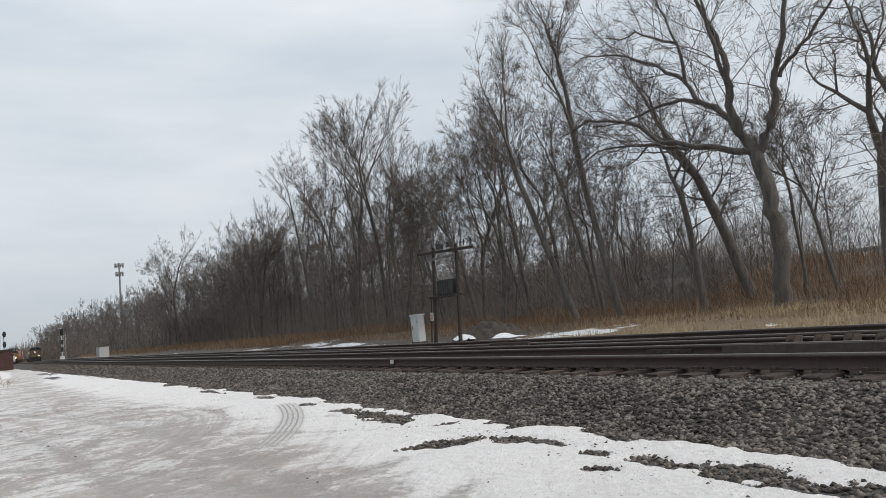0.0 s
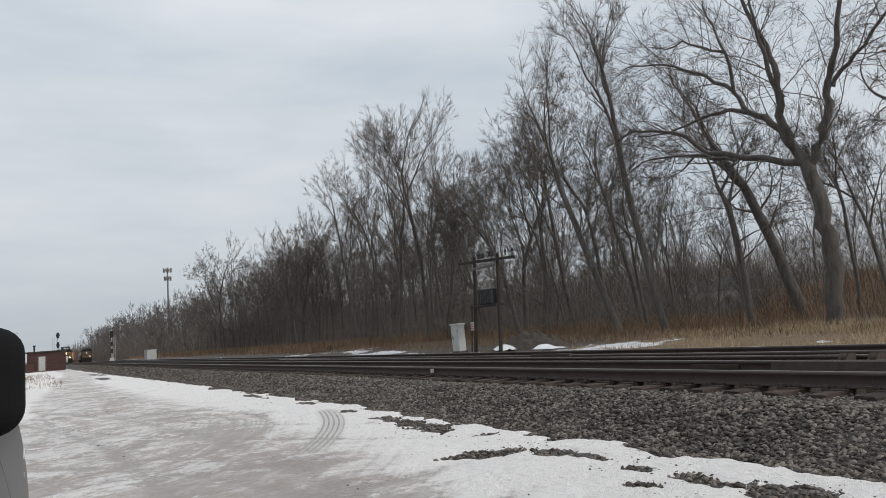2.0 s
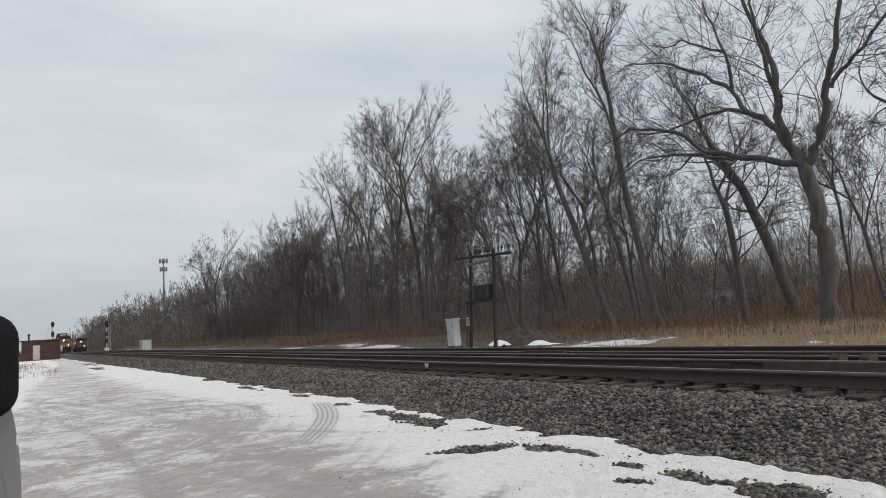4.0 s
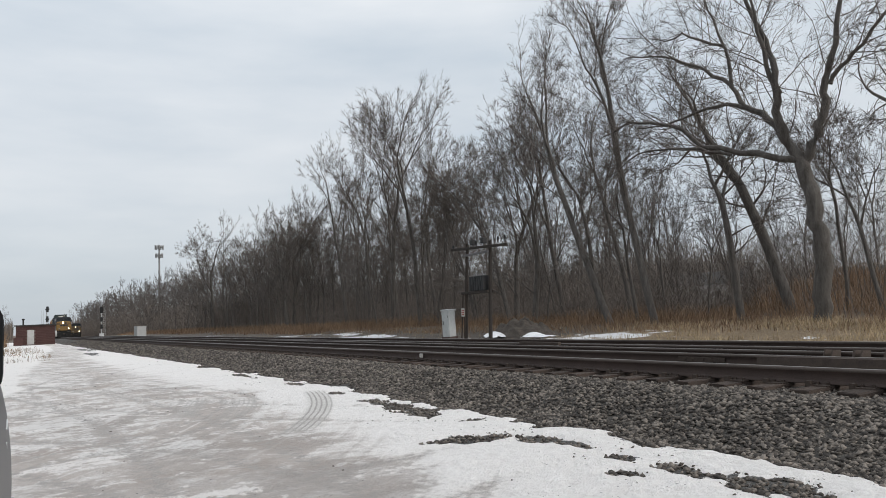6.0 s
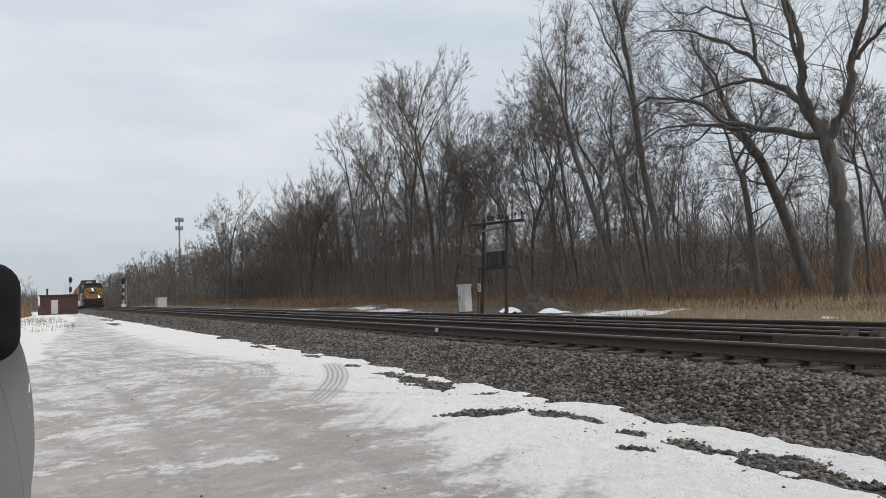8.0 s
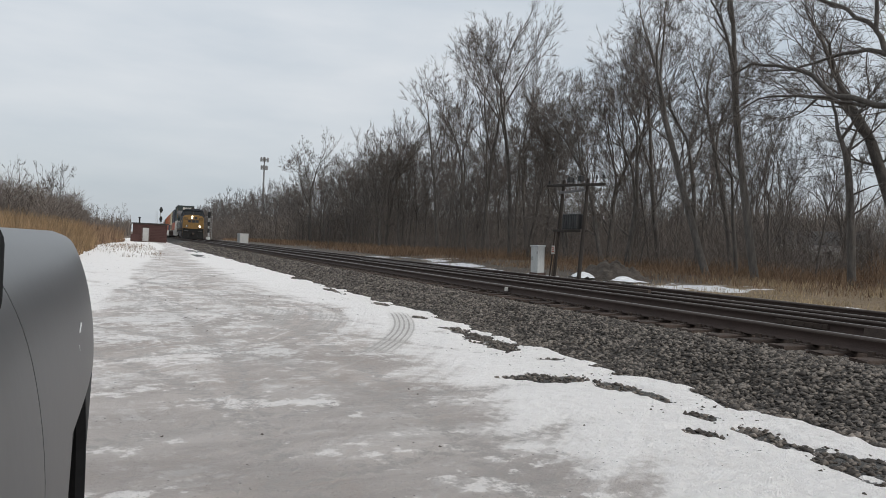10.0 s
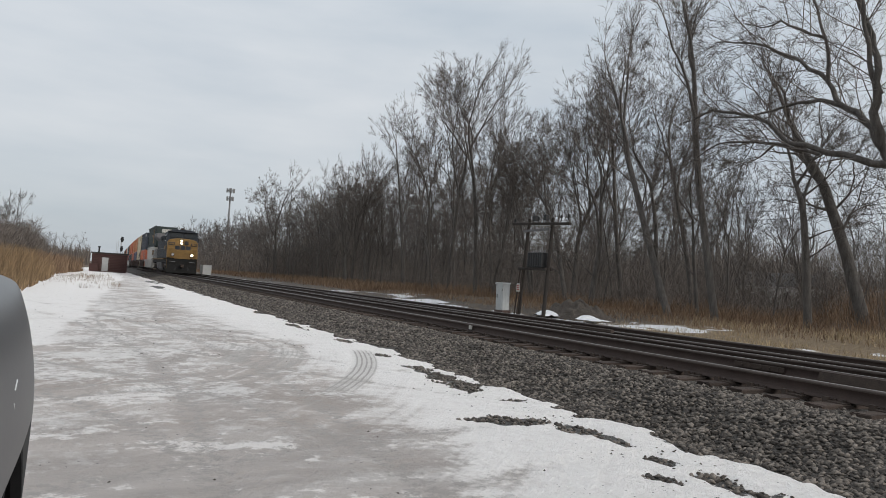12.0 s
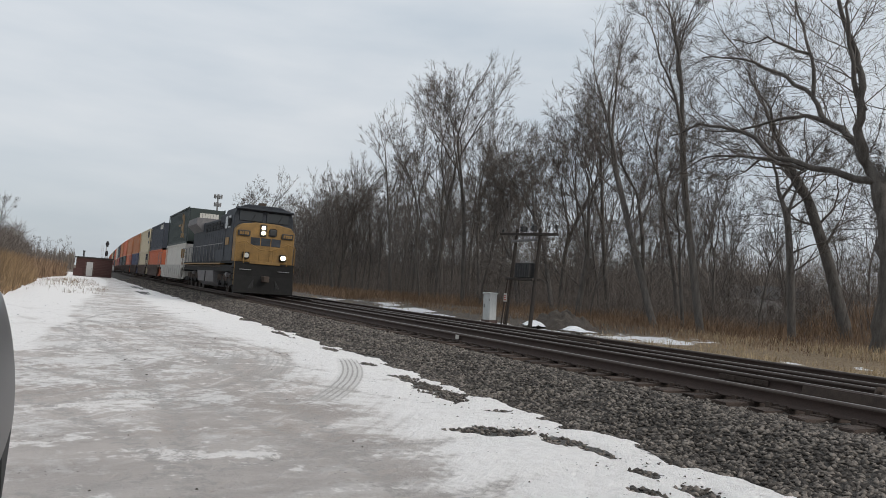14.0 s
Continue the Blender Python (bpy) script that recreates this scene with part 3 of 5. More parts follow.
RAIL = [(-0.07, 0.0), (-0.07, 0.012), (-0.02, 0.03), (-0.009, 0.05), (-0.009, 0.125), (-0.036, 0.145), (-0.037, 0.172), (-0.03, 0.185),
        (0.03, 0.185), (0.037, 0.172), (0.036, 0.145), (0.009, 0.125), (0.009, 0.05), (0.02, 0.03), (0.07, 0.012), (0.07, 0.0)]


def rail_mesh(path, y0, y1, step):
    ys = np.arange(y0, y1 + step, step)
    p = np.array(RAIL)
    verts = np.array([[path(y) + u, y, RAIL_TOP - 0.185 + w - float(dip(y))] for y in ys for u, w in p])
    n, k = len(ys), len(p)
    faces = [(i * k + j, i * k + (j + 1) % k, (i + 1) * k + (j + 1) % k, (i + 1) * k + j) for i in range(n - 1) for j in range(k)]
    me = raw_mesh("rail", verts, np.array(faces)[:, ::-1])
    me.materials.append(M["rail_side"])
    me.materials.append(M["rail_head"])
    me.materials.append(M["rail_worn"])
    top = np.array([1 if j == 7 else 2 if j in (5, 6, 8, 9) else 0 for i in range(n - 1) for j in range(k)], np.int32)
    me.polygons.foreach_set("material_index", top)
    return me


def tie_mesh(rng, length=2.62):
    bm = boxed(-length / 2, length / 2, -0.115, 0.115, -0.16, 0.0, 0.012)
    for v in bm.verts:
        v.co += Vector((rng.uniform(-0.02, 0.02), rng.uniform(-0.008, 0.008), rng.uniform(-0.006, 0.006)))
    me = bpy.data.meshes.new("tie")
    bm.to_mesh(me)
    bm.free()
    me.materials.append(M["tie"])
    return me


def plate_mesh():
    bm = boxed(-0.19, 0.19, -0.1, 0.1, 0.0, 0.02)
    for sx in (-0.105, 0.105):
        for sy in (-0.06, 0.06):
            box(bm, sx - 0.016, sx + 0.016, sy - 0.016, sy + 0.016, 0.02, 0.05)
    box(bm, -0.14, 0.14, 0.12, 0.165, -0.005, 0.035)
    box(bm, -0.165, -0.115, 0.11, 0.175, -0.005, 0.06)
    me = bpy.data.meshes.new("tie_plate")
    bm.to_mesh(me)
    bm.free()
    me.materials.append(M["iron"])
    return me


def build_tracks():
    rng = random.Random(5)
    ties = [tie_mesh(rng) for _ in range(6)]
    plate = plate_mesh()
    for which, path in (("near", lambda y: float(near_track(y))), ("far", lambda y: float(far_track(y)))):
        label = "rusty main line track on dark wooden ties" if which == "near" else "rusty second track with a switch, on wooden ties"
        track = root("railway_track", label, "track", kind="structure")
        for side in (-1, 1):
            part_mesh("rail", rail_mesh(lambda y: path(y) + side * GAUGE / 2, -60, 460, 5), None, track, "dark rusty rail with a worn bright head")
        y, k = -1.0, 0
        far_bm = bmesh.new()
        while y < 150:
            y += 0.52 + rng.uniform(-0.03, 0.03)
            turn = math.atan2(path(y + 1) - path(y), 1)
            m = pose(path(y) + rng.uniform(-0.05, 0.05), y, TIE_TOP, 0, rng.uniform(-0.4, 0.4), -math.degrees(turn) + rng.uniform(-1.2, 1.2))
            if y < 62:
                ob = new("tie", ties[k % 6])
                ob.parent = track
                ob.matrix_basis = m
                if y < 42:
                    for side in (-1, 1):
                        ob = new("tie_plate", plate)
                        ob.parent = track
                        ob.matrix_basis = pose(path(y) + side * GAUGE / 2, y, TIE_TOP - 0.004, 0, 0, 0 if side < 0 else 180)
            else:
                box(far_bm, path(y) - 1.3, path(y) + 1.3, y - 0.11, y + 0.11, TIE_TOP - 0.16 - float(dip(y)), TIE_TOP - float(dip(y)))
            k += 1
        tagged(part("far_ties", far_bm, "tie", track), kind="stuff")
        if which == "near":
            part("rail_tag", boxed(7.94 - 0.02, 7.95, 14.0, 14.12, 0.47, 0.56, 0.004), "sign", track, "small pale tag on the rail web")
            # bolted joint bars and a planed guard plate along the inner rail
            bm = boxed(9.455, 9.485, 7.2, 8.1, 0.46, 0.54, 0.006)
            for yy in (7.3, 7.45, 7.6, 7.8, 7.95):
                rod(bm, (9.435, yy, 0.5), (9.46, yy, 0.5), 0.018, 6)
            part("joint_bar", bm, "iron", track, "bolted joint bar")
            bm = prism(bmesh.new(), [(9.37, 0.42), (9.46, 0.42), (9.46, 0.585), (9.40, 0.585)], 1.5, 6.6)
            part("guard_plate", bm, "iron", track, "worn steel guard plate beside the inner rail")
        else:
            for i in range(6):
                yy = 5.95 - i * 0.42
                bm = boxed(9.95, 10.36, yy - 0.07, yy + 0.07, 0.405, 0.43, 0.006)
                for s in (-0.055, 0.055):
                    prism(bm, [(10.02, 0.43), (10.33, 0.43), (10.36, 0.63), (10.16, 0.645)], yy + s - 0.012, yy + s + 0.012)
                rod(bm, (10.06, yy - 0.09, 0.49), (10.06, yy + 0.09, 0.49), 0.02, 6)
                part("rail_brace", bm, "iron", track, "forged rail brace")
            part("switch_rod_cover", boxed(11.0, 11.1, 12.9, 14.4, 0.56, 0.64, 0.01), "iron", track)
            part_mesh("switch_rail", rail_mesh(lambda y: 10.42 + 0.0012 * (y - 3) ** 1.6 if y > 3 else 10.42, 3, 34, 1.0), None, track, "dark diverging switch rail")


# ---- trackside things ----
def build_cabinet(name, x, y, z, w, d, h, lean, label, material="white_metal"):
    c = root(name, label, "cabinet", m=pose(x, y, z, 0, lean, 4))
    part("plinth", boxed(-d / 2 - 0.04, d / 2 + 0.04, -w / 2 - 0.04, w / 2 + 0.04, -0.3, 0.06, 0.01), "mortar", c)
    part("body", boxed(-d / 2, d / 2, -w / 2, w / 2, 0.05, h, 0.015), material, c)
    part("lid", boxed(-d / 2 - 0.04, d / 2 + 0.04, -w / 2 - 0.03, w / 2 + 0.03, h, h + 0.07, 0.02), material, c)
    door = part("door", boxed(-d / 2 - 0.018, -d / 2 - 0.002, -w / 2 + 0.04, w / 2 - 0.04, 0.12, h - 0.06, 0.006), material, c)
    part("handle", boxed(-d / 2 - 0.05, -d / 2 - 0.019, w / 2 - 0.16, w / 2 - 0.12, h * 0.5, h * 0.5 + 0.16, 0.006), "steel_grey", door)
    part("hinge", boxed(-d / 2 - 0.03, -d / 2 - 0.002, -w / 2 + 0.01, -w / 2 + 0.035, h * 0.75, h * 0.75 + 0.1, 0.004), "steel_grey", door)


def build_poles():
    p = root("pole_platform", "weathered two-pole wooden frame carrying a rack of dark transformers", "utility pole", m=pose(16.5, 24.3, 0.35))
    lean = 0.16

    def pole(y0, y1, top):
        bm = bmesh.new()
        rod(bm, (0, y0, -0.6), (lean * 0.4, y1, top), 0.085, 12, 0.07)
        part("pole", bm, "pole", p, smooth=False)
    pole(0.98, 0.56, 4.05)
    pole(-0.84, -1.12, 4.0)
    beam = bmesh.new()
    box(beam, -0.2, -0.09, -1.1, 0.85, 1.88, 1.98, 0.015)
    box(beam, 0.09, 0.2, -1.1, 0.85, 1.88, 1.98, 0.015)
    part("platform_beam", beam, "pole", p)
    for k in range(6):
        t = part("transformer", boxed(-0.24, 0.2, -0.86 + k * 0.17, -0.715 + k * 0.17, 1.985, 2.6, 0.03), "black", p)
        bm = bmesh.new()
        rod(bm, (-0.02, -0.787 + k * 0.17, 2.6), (-0.02, -0.787 + k * 0.17, 2.7), 0.03, 8)
        part("bushing", bm, "steel_grey", t)
    part("brace", boxed(-0.14, -0.05, -1.15, 0.7, 3.48, 3.58, 0.015, rot=pose(0, 0, 0, -1, 0, 0)), "tank", p, "pale weathered cross brace")
    arm = part("crossarm", boxed(-0.05, 0.06, -2.3, 1.75, 3.74, 3.85, 0.015, rot=pose(0, 0, 0, 2.5, 0, 0)), "pole", p)
    for yy in (-2.2, -1.75, -0.7, -0.2, 0.2, 1.6):
        bm = bmesh.new()
        rod(bm, (0.01, yy, 3.84), (0.01, yy, 4.0), 0.02, 6)
        rod(bm, (0.01, yy, 3.95), (0.01, yy, 4.08), 0.055, 8, 0.035)
        part("insulator", bm, "black", arm)
    for yy in (-0.85, -0.1):
        bm = bmesh.new()
        box(bm, -0.18, 0.02, yy - 0.09, yy + 0.09, 3.9, 4.12, 0.02)
        rod(bm, (-0.08, yy, 4.1), (-0.08, yy + 0.2, 4.25), 0.02, 6)
        part("cutout", bm, "black", p)
    s = part("warning_sign", boxed(-0.165, -0.15, 0.70, 0.94, 0.95, 1.3, 0.004), "sign", p, "faded sign with unreadable red lines")
    for k in range(3):
        part("line", boxed(-0.169, -0.1655, 0.73, 0.91, 1.02 + k * 0.08, 1.06 + k * 0.08), "red_mark", s)
    for yy in (0.86, 1.05):
        bm = bmesh.new()
        rod(bm, (-0.16, yy, -0.35), (-0.08, yy - 0.2, 1.9), 0.03, 8)
        part("conduit", bm, "iron", p)


def build_pile():
    gx = np.linspace(-1, 1, 48)
    X, Y = np.meshgrid(gx, gx, indexing="ij")
    R = np.hypot(X, Y)
    Z = np.clip(1 - R * 1.02, 0, None) ** 0.8 * 1.5 * (1 + 1.0 * many(X, Y, 2.8, 81)) + 0.10 * many(X, Y, 8, 82, 3) - 0.12 * R
    idx = np.arange(48 * 48).reshape(48, 48)
    quads = np.stack([idx[:-1, :-1], idx[1:, :-1], idx[1:, 1:], idx[:-1, 1:]], -1).reshape(-1, 4)
    me = raw_mesh("gravel_mound", np.stack([X * 1.3, Y * 2.3, Z * 0.55], -1).reshape(-1, 3), quads)
    heap = part_mesh("gravel_mound", me, "soil", m=pose(18.9, 24.4, 0.36), smooth=True)
    tagged(heap, "heap of dark soil and gravel with snow lying on it", "heap")
    rng = np.random.RandomState(8)
    x, y = rng.normal(0, 0.5, 500), rng.normal(0, 0.9, 500)
    r = np.hypot(x / 1.3, y / 2.3)
    z = np.clip(1 - r * 1.02, 0, None) ** 0.8 * 0.5 - 0.07 * r
    tagged(part_mesh("clods", raw_mesh("clods", *stones(np.stack([x, y, z], -1), rng.uniform(0.02, 0.06, 500), rng)), "soil", heap), kind="stuff")
    for cx, cy, w, h, rz in ((17.3, 24.3, 0.36, 0.2, 12), (17.6, 22.0, 0.2, 0.15, -8), (17.3, 21.3, 0.6, 0.05, 5)):
        g = np.linspace(-1, 1, 20)
        A, B = np.meshgrid(g, g, indexing="ij")
        q = np.hypot(A + 0.35 * many(A, B, 1.3, 5), B + 0.35 * many(A, B, 1.7, 6))
        C = np.clip(1 - q * q * (1 + 0.5 * many(A, B, 2.1, int(cx * 10))), -0.2, 1) * h
        idx = np.arange(400).reshape(20, 20)
        quads = np.stack([idx[:-1, :-1], idx[1:, :-1], idx[1:, 1:], idx[:-1, 1:]], -1).reshape(-1, 4)
        me = raw_mesh("snow_drift", np.stack([A * 0.5, B * w, C], -1).reshape(-1, 3), quads)
        tagged(part_mesh("snow_drift", me, "snow", m=pose(cx, cy, 0.42, 0, 0, rz), smooth=True), "leftover white snow drift on the verge", "snow")


def signal_head(bm, x, y, z, r):
    """A round target with its hood; the light faces the near camera side."""
    rod(bm, (x, y, z), (x, y + 0.06, z), r, 18)
    box(bm, x - 0.12, x + 0.12, y + 0.05, y + 0.35, z - 0.2, z + 0.2, 0.03)
    for a in range(3):
        rod(bm, (x, y - 0.16, z + (a - 1) * 0.22), (x, y, z + (a - 1) * 0.22), 0.09, 10)


def build_signals():
    s = root("railway_signal", "tall silver mast with two black signal heads behind a brick hut", "signal", "railway signals", m=pose(5.0, 140, 0))
    bm = bmesh.new()
    rod(bm, (0, 0, 0), (0, 0, 5.9), 0.09, 10)
    part("mast", bm, "galvanised", s)
    for z, r in ((5.6, 0.5), (3.9, 0.45)):
        bm = bmesh.new()
        signal_head(bm, 0.1, -0.12, z, r * 0.62)
        box(bm, -0.1, 0.3, -0.16, -0.1, z - 0.5, z + 0.5, 0.1)
        part("signal_head", bm, "black", s)
    bm = bmesh.new()
    for k in range(14):
        rod(bm, (-0.75, 0, 0.5 + k * 0.35), (-0.45, 0, 0.5 + k * 0.35), 0.018, 5)
    for x in (-0.75, -0.45):
        rod(bm, (x, 0, 0), (x, 0, 5.4), 0.025, 6)
    part("ladder", bm, "galvanised", s)
    t = root("railway_signal", "white trackside signal mast with a ladder and black head", "signal", "railway signals", m=pose(13.6, 140, 0.1))
    bm = bmesh.new()
    rod(bm, (0, 0, 0), (0, 0, 5.4), 0.1, 10)
    part("mast", bm, "galvanised", t)
    part("base", boxed(-0.35, 0.35, -0.35, 0.35, -0.2, 0.9, 0.04), "white_metal", t)
    bm = bmesh.new()
    box(bm, -0.28, 0.28, -0.2, -0.12, 4.5, 5.7, 0.12)
    signal_head(bm, 0, -0.2, 5.1, 0.26)
    part("signal_head", bm, "black", t)
    for z in (3.4, 2.1):
        part("number_board", boxed(-0.22, 0.22, -0.2, -0.12, z - 0.4, z + 0.4, 0.08), "black", t)
    bm = bmesh.new()
    for k in range(15):
        rod(bm, (0.25, 0, 0.2 + k * 0.33), (0.6, 0, 0.2 + k * 0.33), 0.02, 5)
    for x in (0.25, 0.6):
        rod(bm, (x, 0, 0), (x, 0, 5.0), 0.03, 6)
    part("ladder", bm, "galvanised", t)


def build_hut():
    h = root("brick_hut", "flat-roofed dark red brick signal hut with a pale door", "hut", m=pose(0, 108, 0.0))
    x0, x1, d, top = 0.36, 4.85, 5.0, 2.55
    wall = part("wall", boxed(x0, x1, 0.0, d, -0.3, top), "mortar", h)
    rng = random.Random(9)
    bm = bmesh.new()
    box(bm, 0, 0.36, -0.03, 0.05, 0, 0.2, 0.0)
    me = bpy.data.meshes.new("brick")
    bm.to_mesh(me)
    bm.free()
    me.materials.append(M["brick"])
    for r in range(11):
        z = -0.02 + r * 0.222
        x = x0 - (0.19 if r % 2 else 0.0)
        while x < x1 - 0.1:
            a, b = max(x, x0), min(x + 0.36, x1)
            if b - a > 0.08 and not (1.55 < (a + b) / 2 < 2.55 and z < 1.95):
                ob = new("brick", me)
                ob.parent = wall
                ob.matrix_basis = pose(a, rng.uniform(-0.006, 0.006), z) @ Matrix.Diagonal(((b - a) / 0.36, 1, 1, 1))
            x += 0.378
    part("roof", boxed(x0 - 0.2, x1 + 0.2, -0.25, d + 0.2, top, top + 0.13, 0.02), "roof", h)
    door = part("door", boxed(1.66, 2.44, -0.06, -0.005, 0.08, 1.98, 0.01), "grey_paint", h, "pale grey steel door")
    part("door_handle", boxed(2.3, 2.36, -0.12, -0.062, 1.0, 1.15, 0.01), "steel_grey", door)
    part("lintel", boxed(1.5, 2.6, -0.07, -0.006, 2.0, 2.16, 0.01), "brick", h)
    bm = bmesh.new()
    rod(bm, (1.2, 1.5, top + 0.13), (1.2, 1.5, top + 0.85), 0.11, 10)
    rod(bm, (1.2, 1.5, top + 0.8), (1.2, 1.5, top + 0.98), 0.17, 10)
    part("chimney_pipe", bm, "black", h)
    part("step", boxed(1.4, 3.6, -0.9, -0.01, -0.1, 0.09, 0.02), "mortar", h)
    part("meter_box", boxed(0.1, 1.2, -0.45, -0.04, 0.0, 1.05, 0.03), "brick", h, "low dark box against the wall")
    bm = bmesh.new()
    rod(bm, (x1 + 0.02, 0.4, 1.35), (x1 + 0.25, 0.4, 1.35), 0.42, 16)
    part("wall_fan", bm, "grey_paint", h, "pale round wall fan")


def build_tower():
    t = root("cell_tower", "slim grey telephone mast with two rings of antennas", "tower", m=pose(55.3, 330, 0))
    bm = bmesh.new()
    rod(bm, (0, 0, 0), (0, 0, 38.5), 0.55, 10, 0.3)
    part("mast", bm, "steel_grey", t)
    for z, r in ((37.3, 1.75), (33.6, 1.5)):
        for k in range(12):
            a = k * math.pi / 6
            c, s = math.cos(a) * r, math.sin(a) * r
            part("antenna", boxed(c - 0.14, c + 0.14, s - 0.14, s + 0.14, z - 0.95, z + 0.95), "steel_grey", t)
        bm = bmesh.new()
        for k in range(6):
            a = k * math.pi / 3
            rod(bm, (0, 0, z), (math.cos(a) * r, math.sin(a) * r, z), 0.12, 6)
        part("platform", bm, "steel_grey", t)


def build_house():
    h = root("house", "white sided house half hidden by the trees", "house", m=pose(54, 41.2, 1.05, 0, 0, 12))
    part("wall", boxed(-3, 3, -2.6, 2.8, -1.0, 1.9), "house", h)
    part("roof", prism(bmesh.new(), [(-3.1, 1.85), (2.9 + 0.4, 1.85), (0.1, 3.1)], -3.4, 3.4), "roof", h)
    for y in (-1.8, 0.2, 1.8):
        w = part("window", boxed(-3.06, -3.005, y - 0.35, y + 0.35, 0.3, 1.4, 0.01), "house", h)
        part("pane", boxed(-3.075, -3.062, y - 0.28, y + 0.28, 0.37, 1.33), "glass", w)
    g = root("guard_rail", "long rusty road guard rail along the top of the bank", "guard rail", m=Matrix())
    ys = list(range(-10, 31, 2))
    bm = bmesh.new()
    for a, b in zip(ys, ys[1:]):
        za, zb = float(land(45, a)), float(land(45, b))
        box(bm, 44.9, 44.97, a, b + 0.02, (za + zb) / 2 + 0.35, (za + zb) / 2 + 0.62, 0.01)
    part("beam", bm, "steel_grey", g)
    for a in ys:
        part("post", boxed(45.0, 45.12, a - 0.06, a + 0.06, float(land(45, a)) - 0.2, float(land(45, a)) + 0.62), "pole", g)
    for z in (10.2, 11.0, 11.9):
        pts = [(58, -30 + k * 10, z - 0.8 * math.sin(math.pi * k / 12)) for k in range(13)]
        line = raw_mesh("power_line", *tubes([[(np.array(p, float), 0.025) for p in pts]], 4))
        tagged(part_mesh("power_line", line, "wire"), "thin black overhead power line", "wire", "overhead wires")
    for y in (-30, 90):
        pl = root("utility_pole", "plain wooden utility pole with a crossarm", "utility pole", m=pose(58, y, float(land(58, y))))
        bm = bmesh.new()
        rod(bm, (0, 0, -1), (0, 0, 9.2), 0.16, 8, 0.11)
        part("pole", bm, "pole", pl)
        part("crossarm", boxed(-1.1, 1.1, -0.06, 0.06, 8.3, 8.45), "pole", pl)


# ---- bare trees ----
def tubes(lines, sides):
    """One mesh of tapered tubes from polylines of (point, radius)."""
    verts, faces, base = [], [], 0
    ring = [(math.cos(2 * math.pi * k / sides), math.sin(2 * math.pi * k / sides)) for k in range(sides)]
    for line in lines:
        n = len(line)
        pts = np.array([p for p, _ in line])
        rad = np.array([r for _, r in line])
        d = np.gradient(pts, axis=0)
        d /= np.linalg.norm(d, axis=1, keepdims=True) + 1e-9
        ref = np.where(np.abs(d[:, 2:3]) > 0.9, np.array([[1.0, 0, 0]]), np.array([[0, 0, 1.0]]))
        u = np.cross(d, ref)
        u /= np.linalg.norm(u, axis=1, keepdims=True) + 1e-9
        w = np.cross(d, u)
        for c, s in ring:
            verts.append(pts + (u * c + w * s) * rad[:, None])
        k = np.arange(n - 1)
        for j in range(sides):
            a, b = base + j * n, base + ((j + 1) % sides) * n
            faces.append(np.stack([a + k, b + k, b + k + 1, a + k + 1], 1))
        base += n * sides
    return np.concatenate(verts), np.concatenate(faces)


def ribbons(lines):
    """Fine twigs as thin tapering strips, two to a twig at right angles being too fine to see."""
    verts, faces, base = [], [], 0
    for line in lines:
        n = len(line)
        pts = np.array([p for p, _ in line])
        rad = np.array([r for _, r in line])[:, None]
        d = pts[-1] - pts[0]
        u = np.cross(d, (0.31 + 0.6 * math.sin(base), 0.8 * math.cos(base * 1.7), 0.35))
        u /= np.linalg.norm(u) + 1e-9
        verts += [pts + u * rad, pts - u * rad]
        k = np.arange(n - 1)
        faces.append(np.stack([base + k, base + k + 1, base + n + k + 1, base + n + k], 1))
        base += 2 * n
    return np.concatenate(verts), np.concatenate(faces)


def sprout(rng, out, start, way, length, r, depth, levels=7, twig=0.008, spread=0.5, droop=0.0, tips=3, side=0.66):
    """One branch that forks again and again; out holds thick, middle and fine lines."""
    end = max(r * 0.68, twig * 0.9)
    line, d = stretch(rng, start, way, length, r, end, 4 if depth < 2 else 3 if depth < 5 else 2, 0.075 if depth < 3 else 0.11, 0.05 - droop * (depth > 3))
    out[0 if depth < 3 else 1 if depth < 5 else 2].append(line)
    keep = dict(levels=levels, twig=twig, spread=spread, droop=droop, tips=tips, side=side)
    if depth >= levels or length < 0.22:
        for k in range(tips):
            i = rng.randint(0, len(line) - 1)
            p = line[i][0] + (line[i + 1][0] - line[i][0]) * rng.uniform(0, 1)
            out[2].append(stretch(rng, p, aside(rng, d, rng.uniform(0.3, 0.9)), rng.uniform(0.22, 0.5), twig * 0.9, twig * 0.45, 2, 0.12, 0.04 - droop)[0])
        return
    tip = line[-1][0]
    sprout(rng, out, tip, aside(rng, d, rng.uniform(0.08, 0.3)), length * rng.uniform(0.76, 0.9), end, depth + 1, **keep)
    sprout(rng, out, tip, aside(rng, d, spread * rng.uniform(0.6, 1.25)), length * rng.uniform(0.6, 0.8), end * 0.8, depth + 1, **keep)
    for k in range(1 + (rng.uniform() < 0.5)):
        if rng.uniform() < side:
            i = rng.randint(1, len(line))
            sprout(rng, out, line[i][0], aside(rng, d, spread * rng.uniform(0.8, 1.6)), length * rng.uniform(0.4, 0.62), min(end * 0.6, 0.05), depth + 2, **keep)


def stretch(rng, start, way, length, r0, r1, steps, wander, lift):
    """A wandering length of branch as (point, radius), and the way it ends."""
    p, d = np.array(start, float), np.array(way, float)
    d /= np.linalg.norm(d)
    line = [(p.copy(), r0)]
    for k in range(steps):
        d = d + rng.normal(0, wander, 3) + np.array([0, 0, lift])
        d /= np.linalg.norm(d)
        p = p + d * length / steps
        line.append((p.copy(), r0 + (r1 - r0) * (k + 1) / steps))
    return line, d


